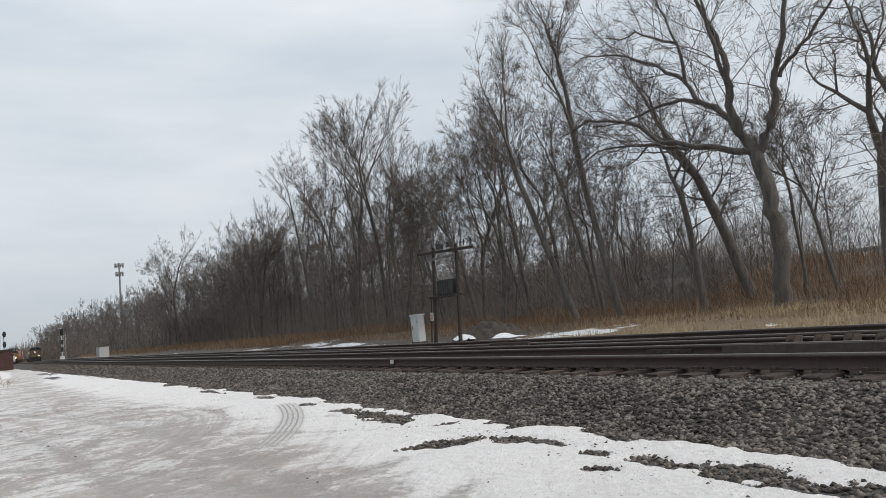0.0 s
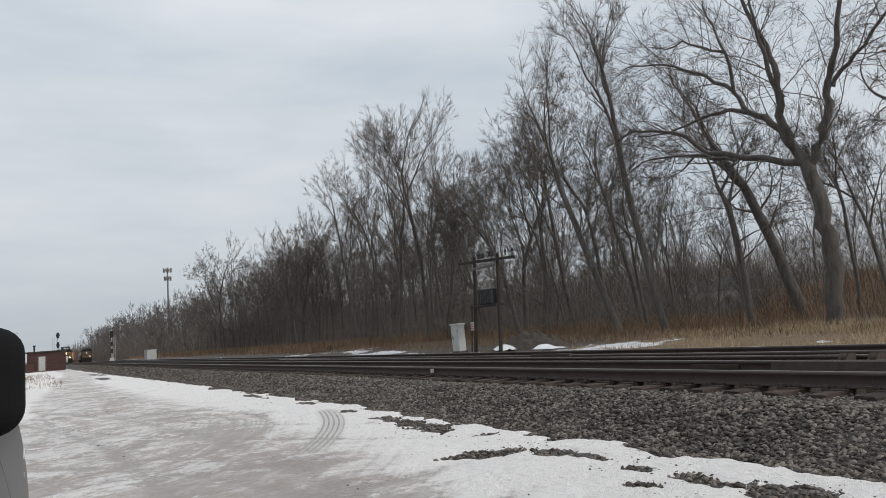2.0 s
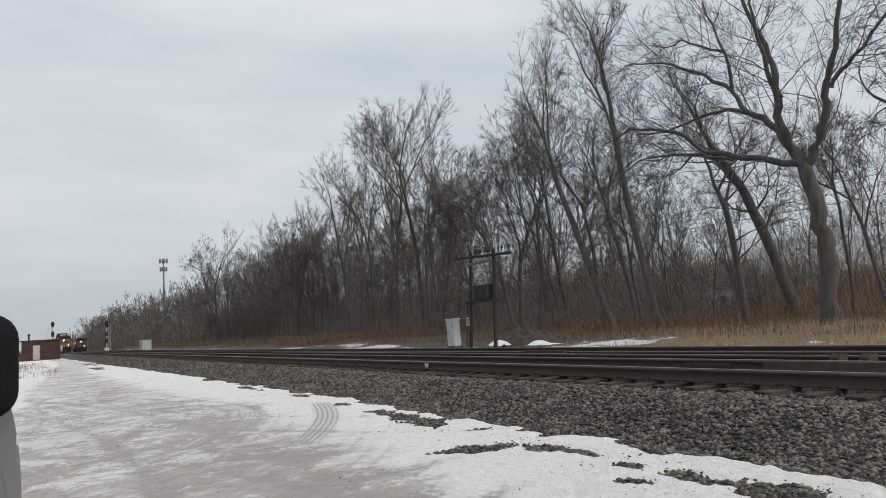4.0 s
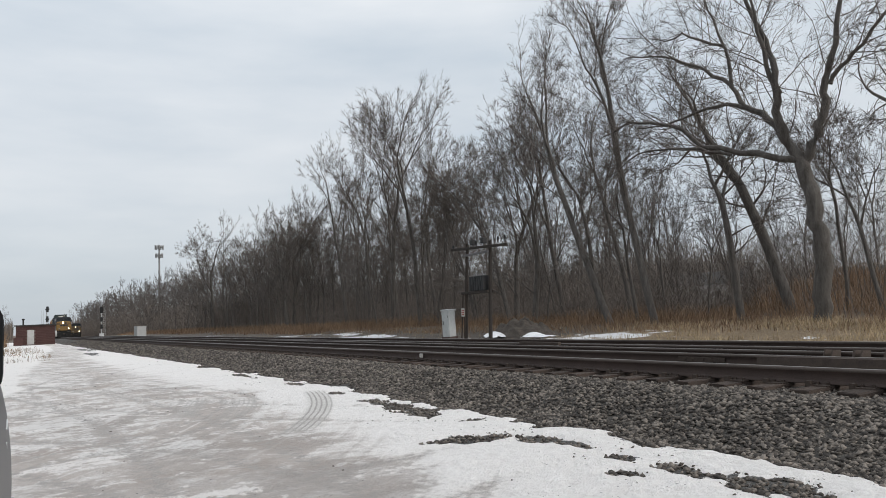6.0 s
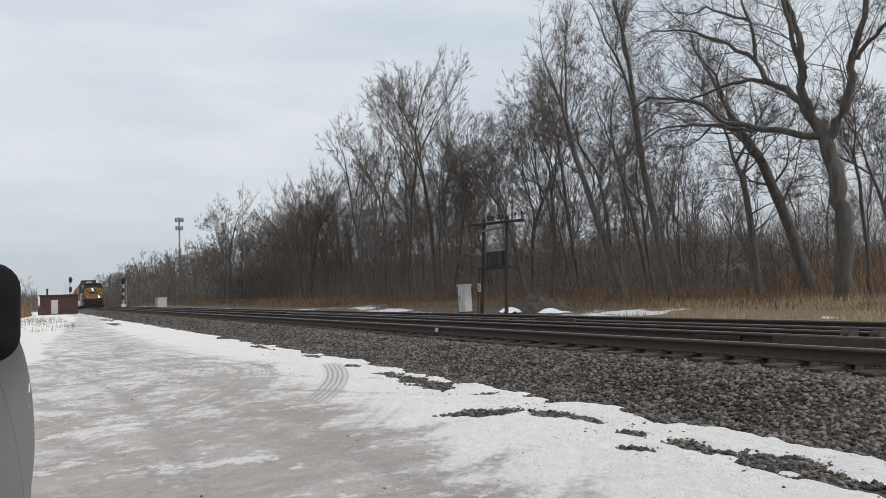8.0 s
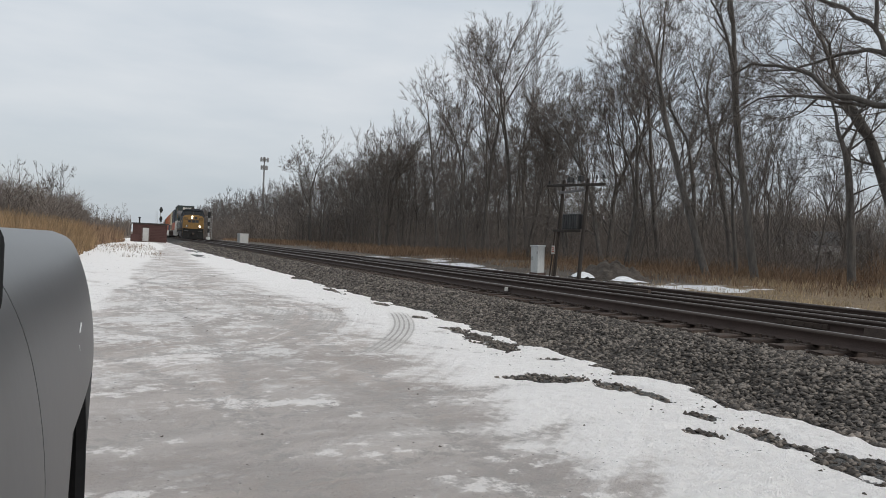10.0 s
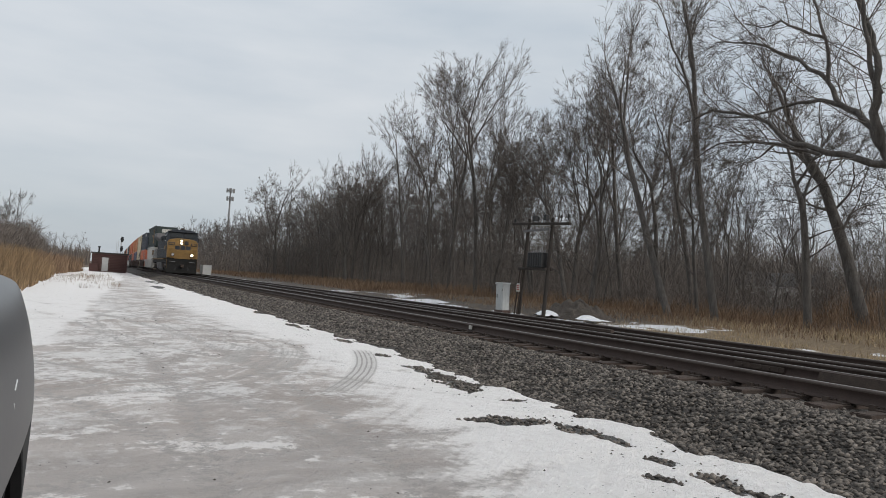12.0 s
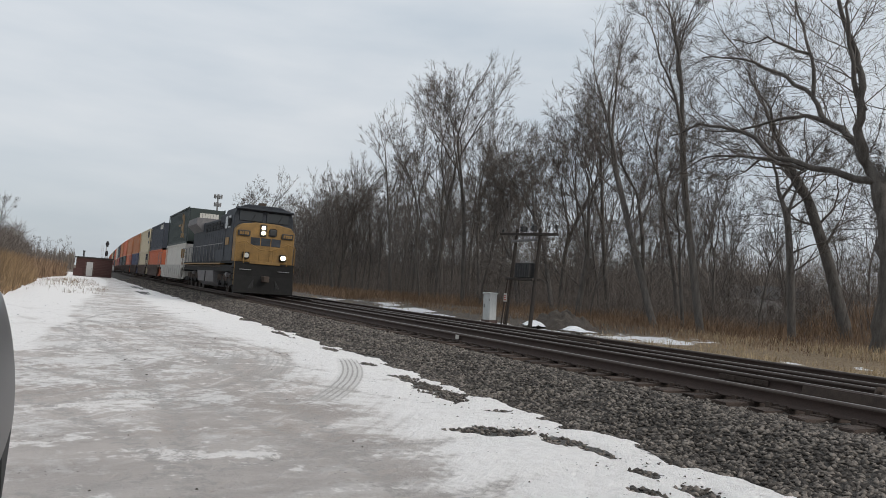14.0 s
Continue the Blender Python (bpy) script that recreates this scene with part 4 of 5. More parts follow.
def aside(rng, d, angle):
    s = np.cross(d, rng.normal(0, 1, 3))
    s /= np.linalg.norm(s) + 1e-9
    return d * math.cos(angle) + s * math.sin(angle)


def fork_tree(seed, height, lean=0.0, clear=0.3, spread=0.5, radius=0.15, low=3, **more):
    """A bare tree: a trunk, ascending forked limbs, fine twigs. lean: how far its top stands off along y."""
    rng = np.random.RandomState(seed)
    out = ([], [], [])
    first = height * (1 - clear) / 3.75
    trunk, d = stretch(rng, (0, 0, -0.4), (0, lean / height, 1), height * clear + 0.4, radius, radius * 0.8, 6, 0.03, 0.0)
    out[0].append(trunk)
    sprout(rng, out, trunk[-1][0], d, first, radius * 0.78, 0, spread=spread, **more)
    sprout(rng, out, trunk[-1][0], aside(rng, d, spread * 0.8), first * 0.85, radius * 0.55, 0, spread=spread, **more)
    for k in range(low):
        i = rng.randint(3, 6)
        sprout(rng, out, trunk[i][0], aside(rng, d, rng.uniform(0.6, 1.1)), first * 0.5, radius * 0.25, 2, spread=spread, **more)
    grown = max(p[2] for lines in out for line in lines for p, _ in line)
    return [[[(p * height / grown, r) for p, r in line] for line in lines] for lines in out]


def fork_mesh(levels, bark="bark", twig="twig", plain=False):
    """Trunk and limbs as tubes, the crown as finer tubes and strips."""
    a = raw_mesh("trunk", *tubes(levels[0], 5 if plain else 8))
    a.materials.append(M[bark])
    a.shade_smooth()
    parts = [ribbons(levels[1]) if plain else tubes(levels[1], 3), ribbons(levels[2])]
    b = raw_mesh("crown", np.concatenate([p[0] for p in parts]), np.concatenate([parts[0][1], parts[1][1] + len(parts[0][0])]))
    b.materials.append(M[twig])
    return a, b


def plant(name, meshes, label, m, group, size=1.0):
    t = root(name, label, "tree", group, m=m)
    for part_name, me in zip(("trunk", "crown"), meshes):
        part_mesh(part_name, me, None, t)
    t.scale = (size, size, size)
    return t


def big_tree():
    """The great forked tree by the line, its limbs sweeping along the wood's edge."""
    rng = np.random.RandomState(77)

    def limb(r0, r1, *pts):
        pts = np.array([(a, b, c) for a, b, c in pts], float)
        k = np.linspace(0, len(pts) - 1, len(pts) * 3)
        line = np.stack([np.interp(k, np.arange(len(pts)), pts[:, i]) for i in range(3)], 1) + rng.normal(0, 0.05, (len(k), 3))
        return [(p, r0 + (r1 - r0) * q) for p, q in zip(line, np.linspace(0, 1, len(k)))]
    main = [limb(0.31, 0.25, (0, 0.3, -0.8), (0, 0.15, 0.6), (0, 0.0, 2.7), (0, 0.2, 4.0), (0, 0.4, 5.2)),
            limb(0.20, 0.04, (0, 0.4, 5.2), (-0.2, 0.9, 6.2), (-0.4, 0.9, 7.4), (-0.5, 0.8, 8.6), (-0.4, 1.2, 10.1), (-0.6, 1.8, 11.9), (-0.6, 2.2, 13.5)),
            limb(0.19, 0.05, (0, 0.4, 5.2), (0.2, -0.2, 6.2), (0.4, -0.4, 7.6), (0.4, -0.8, 8.9), (0.5, -1.2, 10.4), (0.6, -1.6, 13.0)),
            limb(0.09, 0.03, (0.4, -0.6, 7.9), (0.7, -1.3, 8.7), (0.9, -2.4, 9.7), (1.0, -3.3, 11.2)),
            limb(0.16, 0.03, (-0.2, 0.9, 6.2), (0.3, 1.5, 7.1), (0.6, 2.8, 8.0), (0.7, 3.4, 9.1), (0.9, 3.9, 11.2), (1.0, 4.7, 13.4)),
            limb(0.09, 0.025, (0.6, 2.8, 8.0), (0.3, 4.2, 8.4), (0.2, 6.2, 8.2), (0.0, 8.0, 8.4)),
            limb(0.14, 0.03, (0, 0.4, 5.2), (-0.5, 1.5, 5.7), (-0.9, 3.7, 6.4), (-1.1, 5.2, 7.7), (-1.3, 7.0, 8.4), (-1.3, 8.8, 8.1)),
            limb(0.07, 0.02, (-0.7, 2.7, 6.0), (-1.2, 4.2, 6.4), (-1.4, 6.3, 6.9), (-1.5, 8.4, 6.2)),
            limb(0.09, 0.025, (0.7, 3.4, 9.1), (0.9, 5.1, 10.4), (1.0, 7.2, 11.7), (1.0, 9.3, 12.3)),
            limb(0.06, 0.02, (0.9, 3.8, 10.9), (0.5, 5.5, 11.9), (0.3, 7.1, 12.2)),
            limb(0.10, 0.03, (-0.4, 0.9, 7.8), (-0.9, 1.1, 10.1), (-1.1, 1.1, 12.8))]
    out = (main, [], [])
    for line in main[1:]:
        n = len(line)
        for k in range(11):
            i = min(n - 2, int(n * (0.15 + 0.85 * (k + rng.uniform()) / 11)))
            d = line[i + 1][0] - line[i][0]
            sprout(rng, out, line[i][0], aside(rng, d / np.linalg.norm(d), rng.uniform(0.5, 1.1)), rng.uniform(0.9, 1.7), min(0.026, line[i][1] * 0.5), 3, levels=7, twig=0.0056, spread=0.6, droop=0.03, tips=2)
    return out


EDGE_TREES = (
    # x, y, height, lean, share of clear trunk, spread, trunk radius: the trees that stand out at the wood's edge
    (27, 113.2, 19.5, -1.7, 0.36, 0.72, 0.24), (26, 75.5, 15.4, 4.5, 0.22, 0.5, 0.18), (27, 76.5, 15.8, -2.5, 0.26, 0.45, 0.2), (28, 74.4, 16.5, 4.0, 0.25, 0.5, 0.18),
    (27, 61.4, 19.6, 3.2, 0.38, 0.5, 0.2), (28, 58.7, 19.0, -1.1, 0.35, 0.45, 0.2), (27, 52.3, 20.3, -1.6, 0.4, 0.4, 0.18), (26, 45.8, 18.4, -1.7, 0.42, 0.4, 0.17),
    (27, 45.0, 13.5, -2.3, 0.3, 0.5, 0.14), (27, 35.8, 13.5, 3.7, 0.3, 0.5, 0.16), (28, 36.6, 14.6, -0.5, 0.28, 0.5, 0.19), (26, 32.3, 13.9, -1.1, 0.3, 0.48, 0.18),
    (28, 41.2, 12.4, 3.0, 0.3, 0.5, 0.14), (24, 24.0, 18.0, 8.5, 0.5, 0.42, 0.17), (24, 21.4, 18.4, 4.5, 0.5, 0.42, 0.17), (25, 23.4, 9.6, 1.3, 0.35, 0.45, 0.09),
    (25, 17.9, 10.6, 0.3, 0.42, 0.6, 0.16), (27, 16.9, 13.6, 3.4, 0.45, 0.6, 0.25), (28, 15.3, 8.8, -0.3, 0.5, 0.5, 0.08), (26, 12.9, 8.8, 1.6, 0.4, 0.6, 0.09),
    (23, 9.9, 13.0, -0.3, 0.4, 0.7, 0.26), (29, 48.5, 17.5, 1.0, 0.4, 0.42, 0.15), (30, 66.0, 18.0, 0.5, 0.35, 0.45, 0.17), (29, 55.0, 18.5, 2.0, 0.42, 0.42, 0.15),
    (29, 33.0, 15.5, 1.5, 0.4, 0.45, 0.16), (28, 29.0, 14.5, 0.8, 0.42, 0.45, 0.13), (28, 26.5, 15.5, 2.2, 0.45, 0.45, 0.13), 
    (29, 85.0, 15.5, 1.0, 0.25, 0.5, 0.17), (28, 94.0, 14.5, -1.0, 0.25, 0.5, 0.17),
)


def build_trees():
    plant("tree", fork_mesh(big_tree()), "great bare tree with a forked trunk and sweeping limbs", pose(24.0, 13.8, 1.0), "trees at the wood's edge")
    for k, (x, y, height, lean, clear, spread, radius) in enumerate(EDGE_TREES):
        label = "round-crowned bare tree beside the far line" if k == 0 else "tall leaning bare tree with a pale slender trunk" if clear >= 0.5 and height > 15 else "bare grey-brown tree in dry brush"
        form = fork_mesh(fork_tree(200 + k, height, lean, clear, spread, radius, twig=0.018 if k == 0 else 0.012 if y > 55 else 0.0085 if y > 30 else 0.0062, droop=0.1 if y < 11 else 0.0, tips=2 if y > 55 else 3))
        plant("tree", form, label, pose(x, y, float(land(x, y))), "trees at the wood's edge")
    # the wood behind: plainer trees, coarser with distance
    plain = [fork_mesh(fork_tree(40 + k, 15.5, 0.5 * (k - 2), 0.3, 0.42, 0.13, twig=0.01, levels=6), plain=True, twig="twig_far") for k in range(6)]
    far = [fork_mesh(fork_tree(60 + k, 15.0, 0, 0.2, 0.55, 0.15, twig=0.026, levels=5), plain=True, twig="twig_far") for k in range(4)]
    rng = random.Random(21)
    for k in range(112):
        y = 14 + 106 * rng.random() ** 0.95
        x = 29 + 26 * rng.random() ** 1.2 if y > 24 else rng.uniform(40, 62)
        size = rng.uniform(0.5, 0.8) if y < 42 else rng.uniform(0.85, 1.2) if y < 66 else rng.uniform(0.8, 1.05)
        if not open_ground(np.array(x), np.array(y)) or (y < 40 and k % 2):
            continue
        plant("tree", plain[k % 6], "slender bare tree in the wood", pose(x, y, float(land(x, y)), 0, 0, rng.uniform(0, 360)), "trees of the wood", size)
    for k in range(190):
        y = 96 + 420 * rng.random() ** 1.5
        x = 27 + 30 * rng.random() ** 1.4 + (y - 100) * 0.02
        plant("tree", far[k % 4], "distant bare tree along the line", pose(x, y, float(land(x, y)), 0, 0, rng.uniform(0, 360)), "trees of the wood", rng.uniform(0.78, 1.02) if y < 205 else rng.uniform(1.0, 1.45))
    for k in range(40):
        y = 18 + 80 * rng.random() ** 1.2
        x = 25 + 14 * rng.random() if y > 24 else rng.uniform(27, 44)
        plant("tree", plain[k % 6], "young bare tree in the undergrowth", pose(x, y, float(land(x, y)), 0, 0, rng.uniform(0, 360)), "young trees", rng.uniform(0.34, 0.62))
    for k in range(34):
        y = rng.uniform(60, 150)
        x = -5.5 - 22 * rng.random() if y < 125 else -rng.uniform(2, 20)
        plant("tree", far[k % 4], "low bare tree in the scrub", pose(x, y, float(land(x, y)), 0, 0, rng.uniform(0, 360)), "scrub trees", rng.uniform(0.32, 0.52))


# ---- brush, grass and reeds ----
def blades(rng, x, y, z, height, width, lean, thick=2):
    """Upright tapering blades or stems, each a bent strip of two faces."""
    n = len(x)
    a = rng.uniform(0, 6.28, n)
    dx, dy = np.cos(a) * width / 2, np.sin(a) * width / 2
    lx, ly = rng.normal(0, 1, n) * lean * height, rng.normal(0, 1, n) * lean * height
    base = np.stack([x, y, z], -1)
    side = np.stack([dx, dy, np.zeros(n)], -1)
    mid = base + np.stack([lx * 0.35, ly * 0.35, height * 0.55], -1)
    top = base + np.stack([lx, ly, height], -1)
    v = np.stack([base - side, base + side, mid + side * 0.75, mid - side * 0.75, top + side * 0.15, top - side * 0.15], 1)
    i = (np.arange(n) * 6)[:, None]
    f = np.concatenate([i + np.array([[0, 1, 2, 3]]), i + np.array([[3, 2, 4, 5]])])
    return v.reshape(-1, 3), f


def field(name, label, material, category, rng, x, y, height, width, lean):
    keep = open_ground(x, y)
    x, y, height = x[keep], y[keep], np.asarray(height)[keep]
    v, f = blades(rng, x, y, land(x, y) - 0.03, height, width, lean)
    tagged(part_mesh(name, raw_mesh(name, v, f), material), label, category, kind="stuff")


def open_ground(x, y):
    """A gap in the wood, through which the house shows."""
    return ~((np.abs(x / np.maximum(y, 1.0) - 1.31) < 0.045) & (x > 38) & (x < 70))


def twig_haze(name, label, material, category, rng, n, x0, x1, y0, y1, top, width, power=1.4, py=1.0):
    """Countless fine twigs of the understorey, each a thin strip leaning its own way."""
    x, y = rng.uniform(x0, x1, n), y0 + (y1 - y0) * rng.uniform(0, 1, n) ** py
    keep = open_ground(x, y)
    x, y = x[keep], y[keep]
    n = len(x)
    if x0 > 45:
        keep = rng.uniform(0, 1, n) < behind_gap(x, y)
        x, y, n = x[keep], y[keep], int(keep.sum())
    crown = top * (0.62 + 0.5 * many(x, y, 0.11, 111, 3))
    z = land(x, y) + 0.2 + crown * rng.uniform(0, 1, n) ** power
    way = np.stack([rng.normal(0, 0.5, n), rng.normal(0, 0.5, n), rng.uniform(0.3, 1.0, n)], -1)
    way *= (rng.uniform(0.5, 1.5, n) * (0.6 + 0.5 * width / 0.02 * 0.5) / np.linalg.norm(way, axis=1))[:, None]
    p = np.stack([x, y, z], -1)
    side = np.cross(way, rng.normal(0, 1, (n, 3)))
    side *= (width / 2 / (np.linalg.norm(side, axis=1) + 1e-9))[:, None]
    v = np.stack([p - side, p + side, p + way], 1).reshape(-1, 3)
    f = np.arange(3 * n).reshape(n, 3)
    tagged(part_mesh(name, raw_mesh(name, v, f), material), label, category, kind="stuff")


def build_brush():
    rng = np.random.RandomState(17)
    twig_haze("understorey_twigs", "grey-brown tangle of bare twigs under the trees", "stems", "undergrowth", rng, 105000, 28, 64, 24, 130, 7.0, 0.022, 1.3, 1.2)
    twig_haze("understorey_twigs", "low brown tangle of twigs along the wood's edge", "stems", "undergrowth", rng, 20000, 25, 40, 20, 70, 1.9, 0.016, 1.2, 1.1)
    twig_haze("hillside_twigs", "grey tangle of bare twigs on the rise", "stems", "undergrowth", rng, 60000, 60, 110, 20, 140, 4.0, 0.05, 1.2)
    twig_haze("distant_twigs", "far grey tangle of bare twigs beside the line", "stems", "undergrowth", rng, 90000, 28, 75, 105, 460, 9.5, 0.075, 1.1, 1.3)
    twig_haze("scrub_twigs", "dense grey scrub beyond the reeds", "stems", "undergrowth", rng, 44000, -17, -5.0, 54, 118, 5.6, 0.04, 1.0)

    def clumped(n, x0, x1, y0, y1, py=1.0, scale=0.35, seed=91, cut=-0.1):
        x, y = rng.uniform(x0, x1, n), y0 + (y1 - y0) * rng.uniform(0, 1, n) ** py
        keep = many(x, y, scale, seed, 3) > cut + rng.normal(0, 0.22, n)
        return x[keep], y[keep]
    x, y = clumped(38000, 15.8, 24.5, 1, 60, 1.7, 0.5, 91, 0.08)
    keep = rng.uniform(0, 1, len(x)) > 0.85 * smooth(19, 23, y)
    x, y = x[keep], y[keep]
    field("dry_grass", "tufts of dry straw-coloured grass with snow between", "straw", "grass", rng, x, y, rng.uniform(0.08, 0.34, len(x)) * (0.6 + 0.4 * smooth(16, 22, x)), 0.02, 0.35)
    x, y = clumped(54000, 20.5, 38, 1, 62, 1.5, 0.22, 93, -0.2)
    tall = (0.4 + 0.8 * smooth(21, 27, x)) * (0.8 + 0.4 * many(x, y, 0.3, 95))
    field("brown_brush", "dense russet-brown weeds along the wood's edge", "brush", "brush", rng, x, y, rng.uniform(0.3, 0.95, len(x)) * tall, 0.022, 0.38)
    x, y = clumped(15000, 20, 32, 55, 190, 1.4, 0.12, 96, -0.3)
    field("brown_brush", "low russet weeds beside the far line", "brush", "brush", rng, x + (y - 55) * 0.012, y, rng.uniform(0.2, 0.8, len(x)), 0.05, 0.4)
    x, y = clumped(9000, 26, 60, 8, 130, 1.2, 0.15, 97, -0.35)
    field("saplings", "thicket of thin grey saplings under the trees", "stems", "saplings", rng, x, y, 0.8 + 3.6 * rng.uniform(0, 1, len(x)) ** 2.0, 0.024, 0.28)
    x, y = clumped(16000, 30, 75, 90, 420, 1.1, 0.1, 99, -0.5)
    field("saplings", "distant thicket of grey stems", "stems", "saplings", rng, x, y, 1.5 + 8 * rng.uniform(0, 1, len(x)) ** 2.2, 0.10, 0.2)
    x, y = clumped(22000, 58, 150, 10, 150, 1.0, 0.08, 100, -0.6)
    keep = behind_gap(x, y) > 0.5
    x, y = x[keep], y[keep]
    field("far_woods", "wooded rise behind the trees", "stems", "woods", rng, x, y, 1.5 + 7 * rng.uniform(0, 1, len(x)) ** 2.2, 0.11, 0.22)
    x, y = clumped(16000, -11, -2.3, 34, 64, 1.0, 0.25, 101, -0.25)
    field("reeds", "tall dry tan reeds beside the yard", "reed", "reeds", rng, x, y, rng.uniform(0.9, 2.1, len(x)) * smooth(-1.4, -4.2, x + (y - 40) * -0.02) + 0.2, 0.035, 0.22)
    x, y = clumped(12000, -14, 0.0, 60, 107, 1.0, 0.2, 103, -0.3)
    keep = x < -3.2 + (y - 60) * 0.06
    x, y = x[keep], y[keep]
    field("scrub", "brown scrub behind the reeds", "brush", "scrub", rng, x, y, rng.uniform(0.6, 2.2, len(x)), 0.06, 0.2)
    x, y = clumped(9000, -45, -5.0, 62, 170, 1.0, 0.12, 105, -0.4)
    field("thicket", "grey leafless thicket behind the reeds", "stems", "thicket", rng, x, y, rng.uniform(1.5, 4.2, len(x)), 0.07, 0.14)
    x, y = clumped(2600, -2.2, 2.0, 40, 80, 1.0, 0.5, 107, 0.18)
    field("weed_tufts", "sparse dry weeds poking through the snow", "reed", "weeds", rng, x, y, rng.uniform(0.1, 0.4, len(x)), 0.02, 0.4)
    x, y = rng.uniform(-120, 60, 9000), rng.uniform(420, 900, 9000)
    keep = np.abs(x - 12) > 12
    field("far_woods", "line of distant woods at the end of the line", "stems", "woods", rng, x[keep], y[keep], rng.uniform(5, 13.0, keep.sum()), 0.5, 0.08)


# ---- trains ----
# local frame of a vehicle: its front end at y = 0, the rest behind it at +y, rail level at z = 0
def wheelset(parent, y, r=0.5):
    bm = bmesh.new()
    for s in (-1, 1):
        rod(bm, (s * 0.68, 0, 0), (s * 0.82, 0, 0), r, 24)
        rod(bm, (s * 0.66, 0, 0), (s * 0.70, 0, 0), r + 0.03, 24)
        for k in range(5):
            a = k * 2 * math.pi / 5
            box(bm, s * 0.82 - 0.01, s * 0.82 + 0.02, math.cos(a) * r * 0.55 - 0.06, math.cos(a) * r * 0.55 + 0.06, math.sin(a) * r * 0.55 - 0.06, math.sin(a) * r * 0.55 + 0.06)
    rod(bm, (-0.8, 0, 0), (0.8, 0, 0), 0.09, 10)
    return part("wheelset", bm, "wheel", parent, m=pose(0, y, r))


def letters(bm, x, z, w, h, y, n, slant=0.0):
    """Plain block marks in place of lettering."""
    for k in range(n):
        a = x + (k + 0.05) * w / n
        b = x + (k + 0.95) * w / n
        box(bm, a, b, y - 0.02, y, z, z + h)


SHORT = 0.865   # how much shorter than a long road engine


def locomotive(label, body="navy", nose="yellow", lit=True, two_low=1):
    t = root("locomotive", label, "locomotive")
    part("underframe", boxed(-1.45, 1.45, 0.9, 21.6, 1.15, 1.5, 0.03), "under", t)
    # pilot with its plough and steps
    bm = prism(bmesh.new(), [(0.55, 0.10), (0.20, 0.14), (0.42, 1.0), (0.45, 1.62), (1.3, 1.62), (1.3, 0.5)], -1.5, 1.5, "x")
    part("pilot", bm, "under", t, "grimy black snow plough pilot")
    part("coupler", boxed(-0.14, 0.14, -0.25, 0.6, 0.72, 1.02, 0.04), "iron", t)
    for s in (-1, 1):
        bm = bmesh.new()
        for k in range(4):
            box(bm, s * 1.52 - 0.12, s * 1.52 + 0.06, 0.55, 1.15, 0.42 + k * 0.3, 0.47 + k * 0.3)
        part("steps", bm, "under", t)
        bm = bmesh.new()
        rod(bm, (s * 1.5, 0.5, 0.5), (s * 1.5, 0.5, 2.6), 0.028, 6)
        rod(bm, (s * 1.5, 0.5, 2.6), (s * 1.1, 0.42, 2.75), 0.028, 6)
        rod(bm, (s * 1.1, 0.42, 2.75), (s * 1.1, 0.42, 1.62), 0.025, 6)
        part("hand_rail", bm, nose, t)
        bm = bmesh.new()
        for k in range(4):
            rod(bm, (s * 0.55, 0.3, 0.8), (s * (0.6 + k * 0.08), 0.28, 0.35 - 0.02 * k), 0.03, 6)
        part("air_hose", bm, "rubber", t)
    # bent guard rail before the nose, with its posts and the grab irons on the pilot
    bm = bmesh.new()
    rod(bm, (-1.1, 0.42, 2.75), (-0.35, 0.4, 2.35), 0.025, 6)
    rod(bm, (-0.35, 0.4, 2.35), (0.35, 0.4, 2.35), 0.025, 6)
    rod(bm, (0.35, 0.4, 2.35), (1.1, 0.42, 2.75), 0.025, 6)
    for x in (-0.35, 0.35):
        rod(bm, (x, 0.4, 2.35), (x, 0.42, 1.62), 0.022, 6)
    part("guard_bar", bm, nose, t)
    for s in (-1, 1):
        bm = bmesh.new()
        rod(bm, (s * 0.7, 0.34, 1.3), (s * 1.25, 0.34, 1.3), 0.02, 6)
        rod(bm, (s * 0.7, 0.34, 1.3), (s * 0.7, 0.44, 1.3), 0.02, 6)
        rod(bm, (s * 1.25, 0.34, 1.3), (s * 1.25, 0.44, 1.3), 0.02, 6)
        part("grab_iron", bm, "steel_grey", t)
    part("walkway", boxed(-1.52, 1.52, 0.42, 21.7, 1.60, 1.68, 0.01), "under", t)
    part("step_edge", boxed(-0.8, 0.75, 0.36, 0.44, 1.62, 1.76, 0.01), nose, t, "yellow step edge")
    # short nose, cab and windows
    bm = prism(bmesh.new(), [(-1.5, 1.69), (1.5, 1.69), (1.52, 3.35), (1.3, 3.62), (0.55, 3.76), (-0.55, 3.76), (-1.3, 3.62), (-1.52, 3.35)], 0.85, 2.2)
    bmesh.ops.bevel(bm, geom=list(bm.edges), offset=0.05, segments=2, profile=0.5, affect="EDGES")
    part("nose", bm, nose, t, "yellow nose")
    bm = prism(bmesh.new(), [(-1.54, 1.69), (1.54, 1.69), (1.56, 4.05), (1.42, 4.5), (0.9, 4.72), (-0.9, 4.72), (-1.42, 4.5), (-1.56, 4.05)], 1.6, 4.7)
    bmesh.ops.bevel(bm, geom=list(bm.edges), offset=0.04, segments=1, affect="EDGES")
    cab = part("cab", bm, body, t)
    part("visor", boxed(-1.5, 1.5, 1.25, 1.75, 4.42, 4.52, 0.03), body, cab)
    for a, b in ((-1.3, -0.1), (0.1, 1.3)):
        w = part("windscreen", boxed(a, b, 1.545, 1.59, 3.84, 4.36, 0.02), "glass", cab)
        bm = bmesh.new()
        rod(bm, ((a + b) / 2, 1.52, 3.84), ((a + b) / 2 + 0.25, 1.52, 4.25), 0.015, 5)
        part("wiper", bm, "black", w)
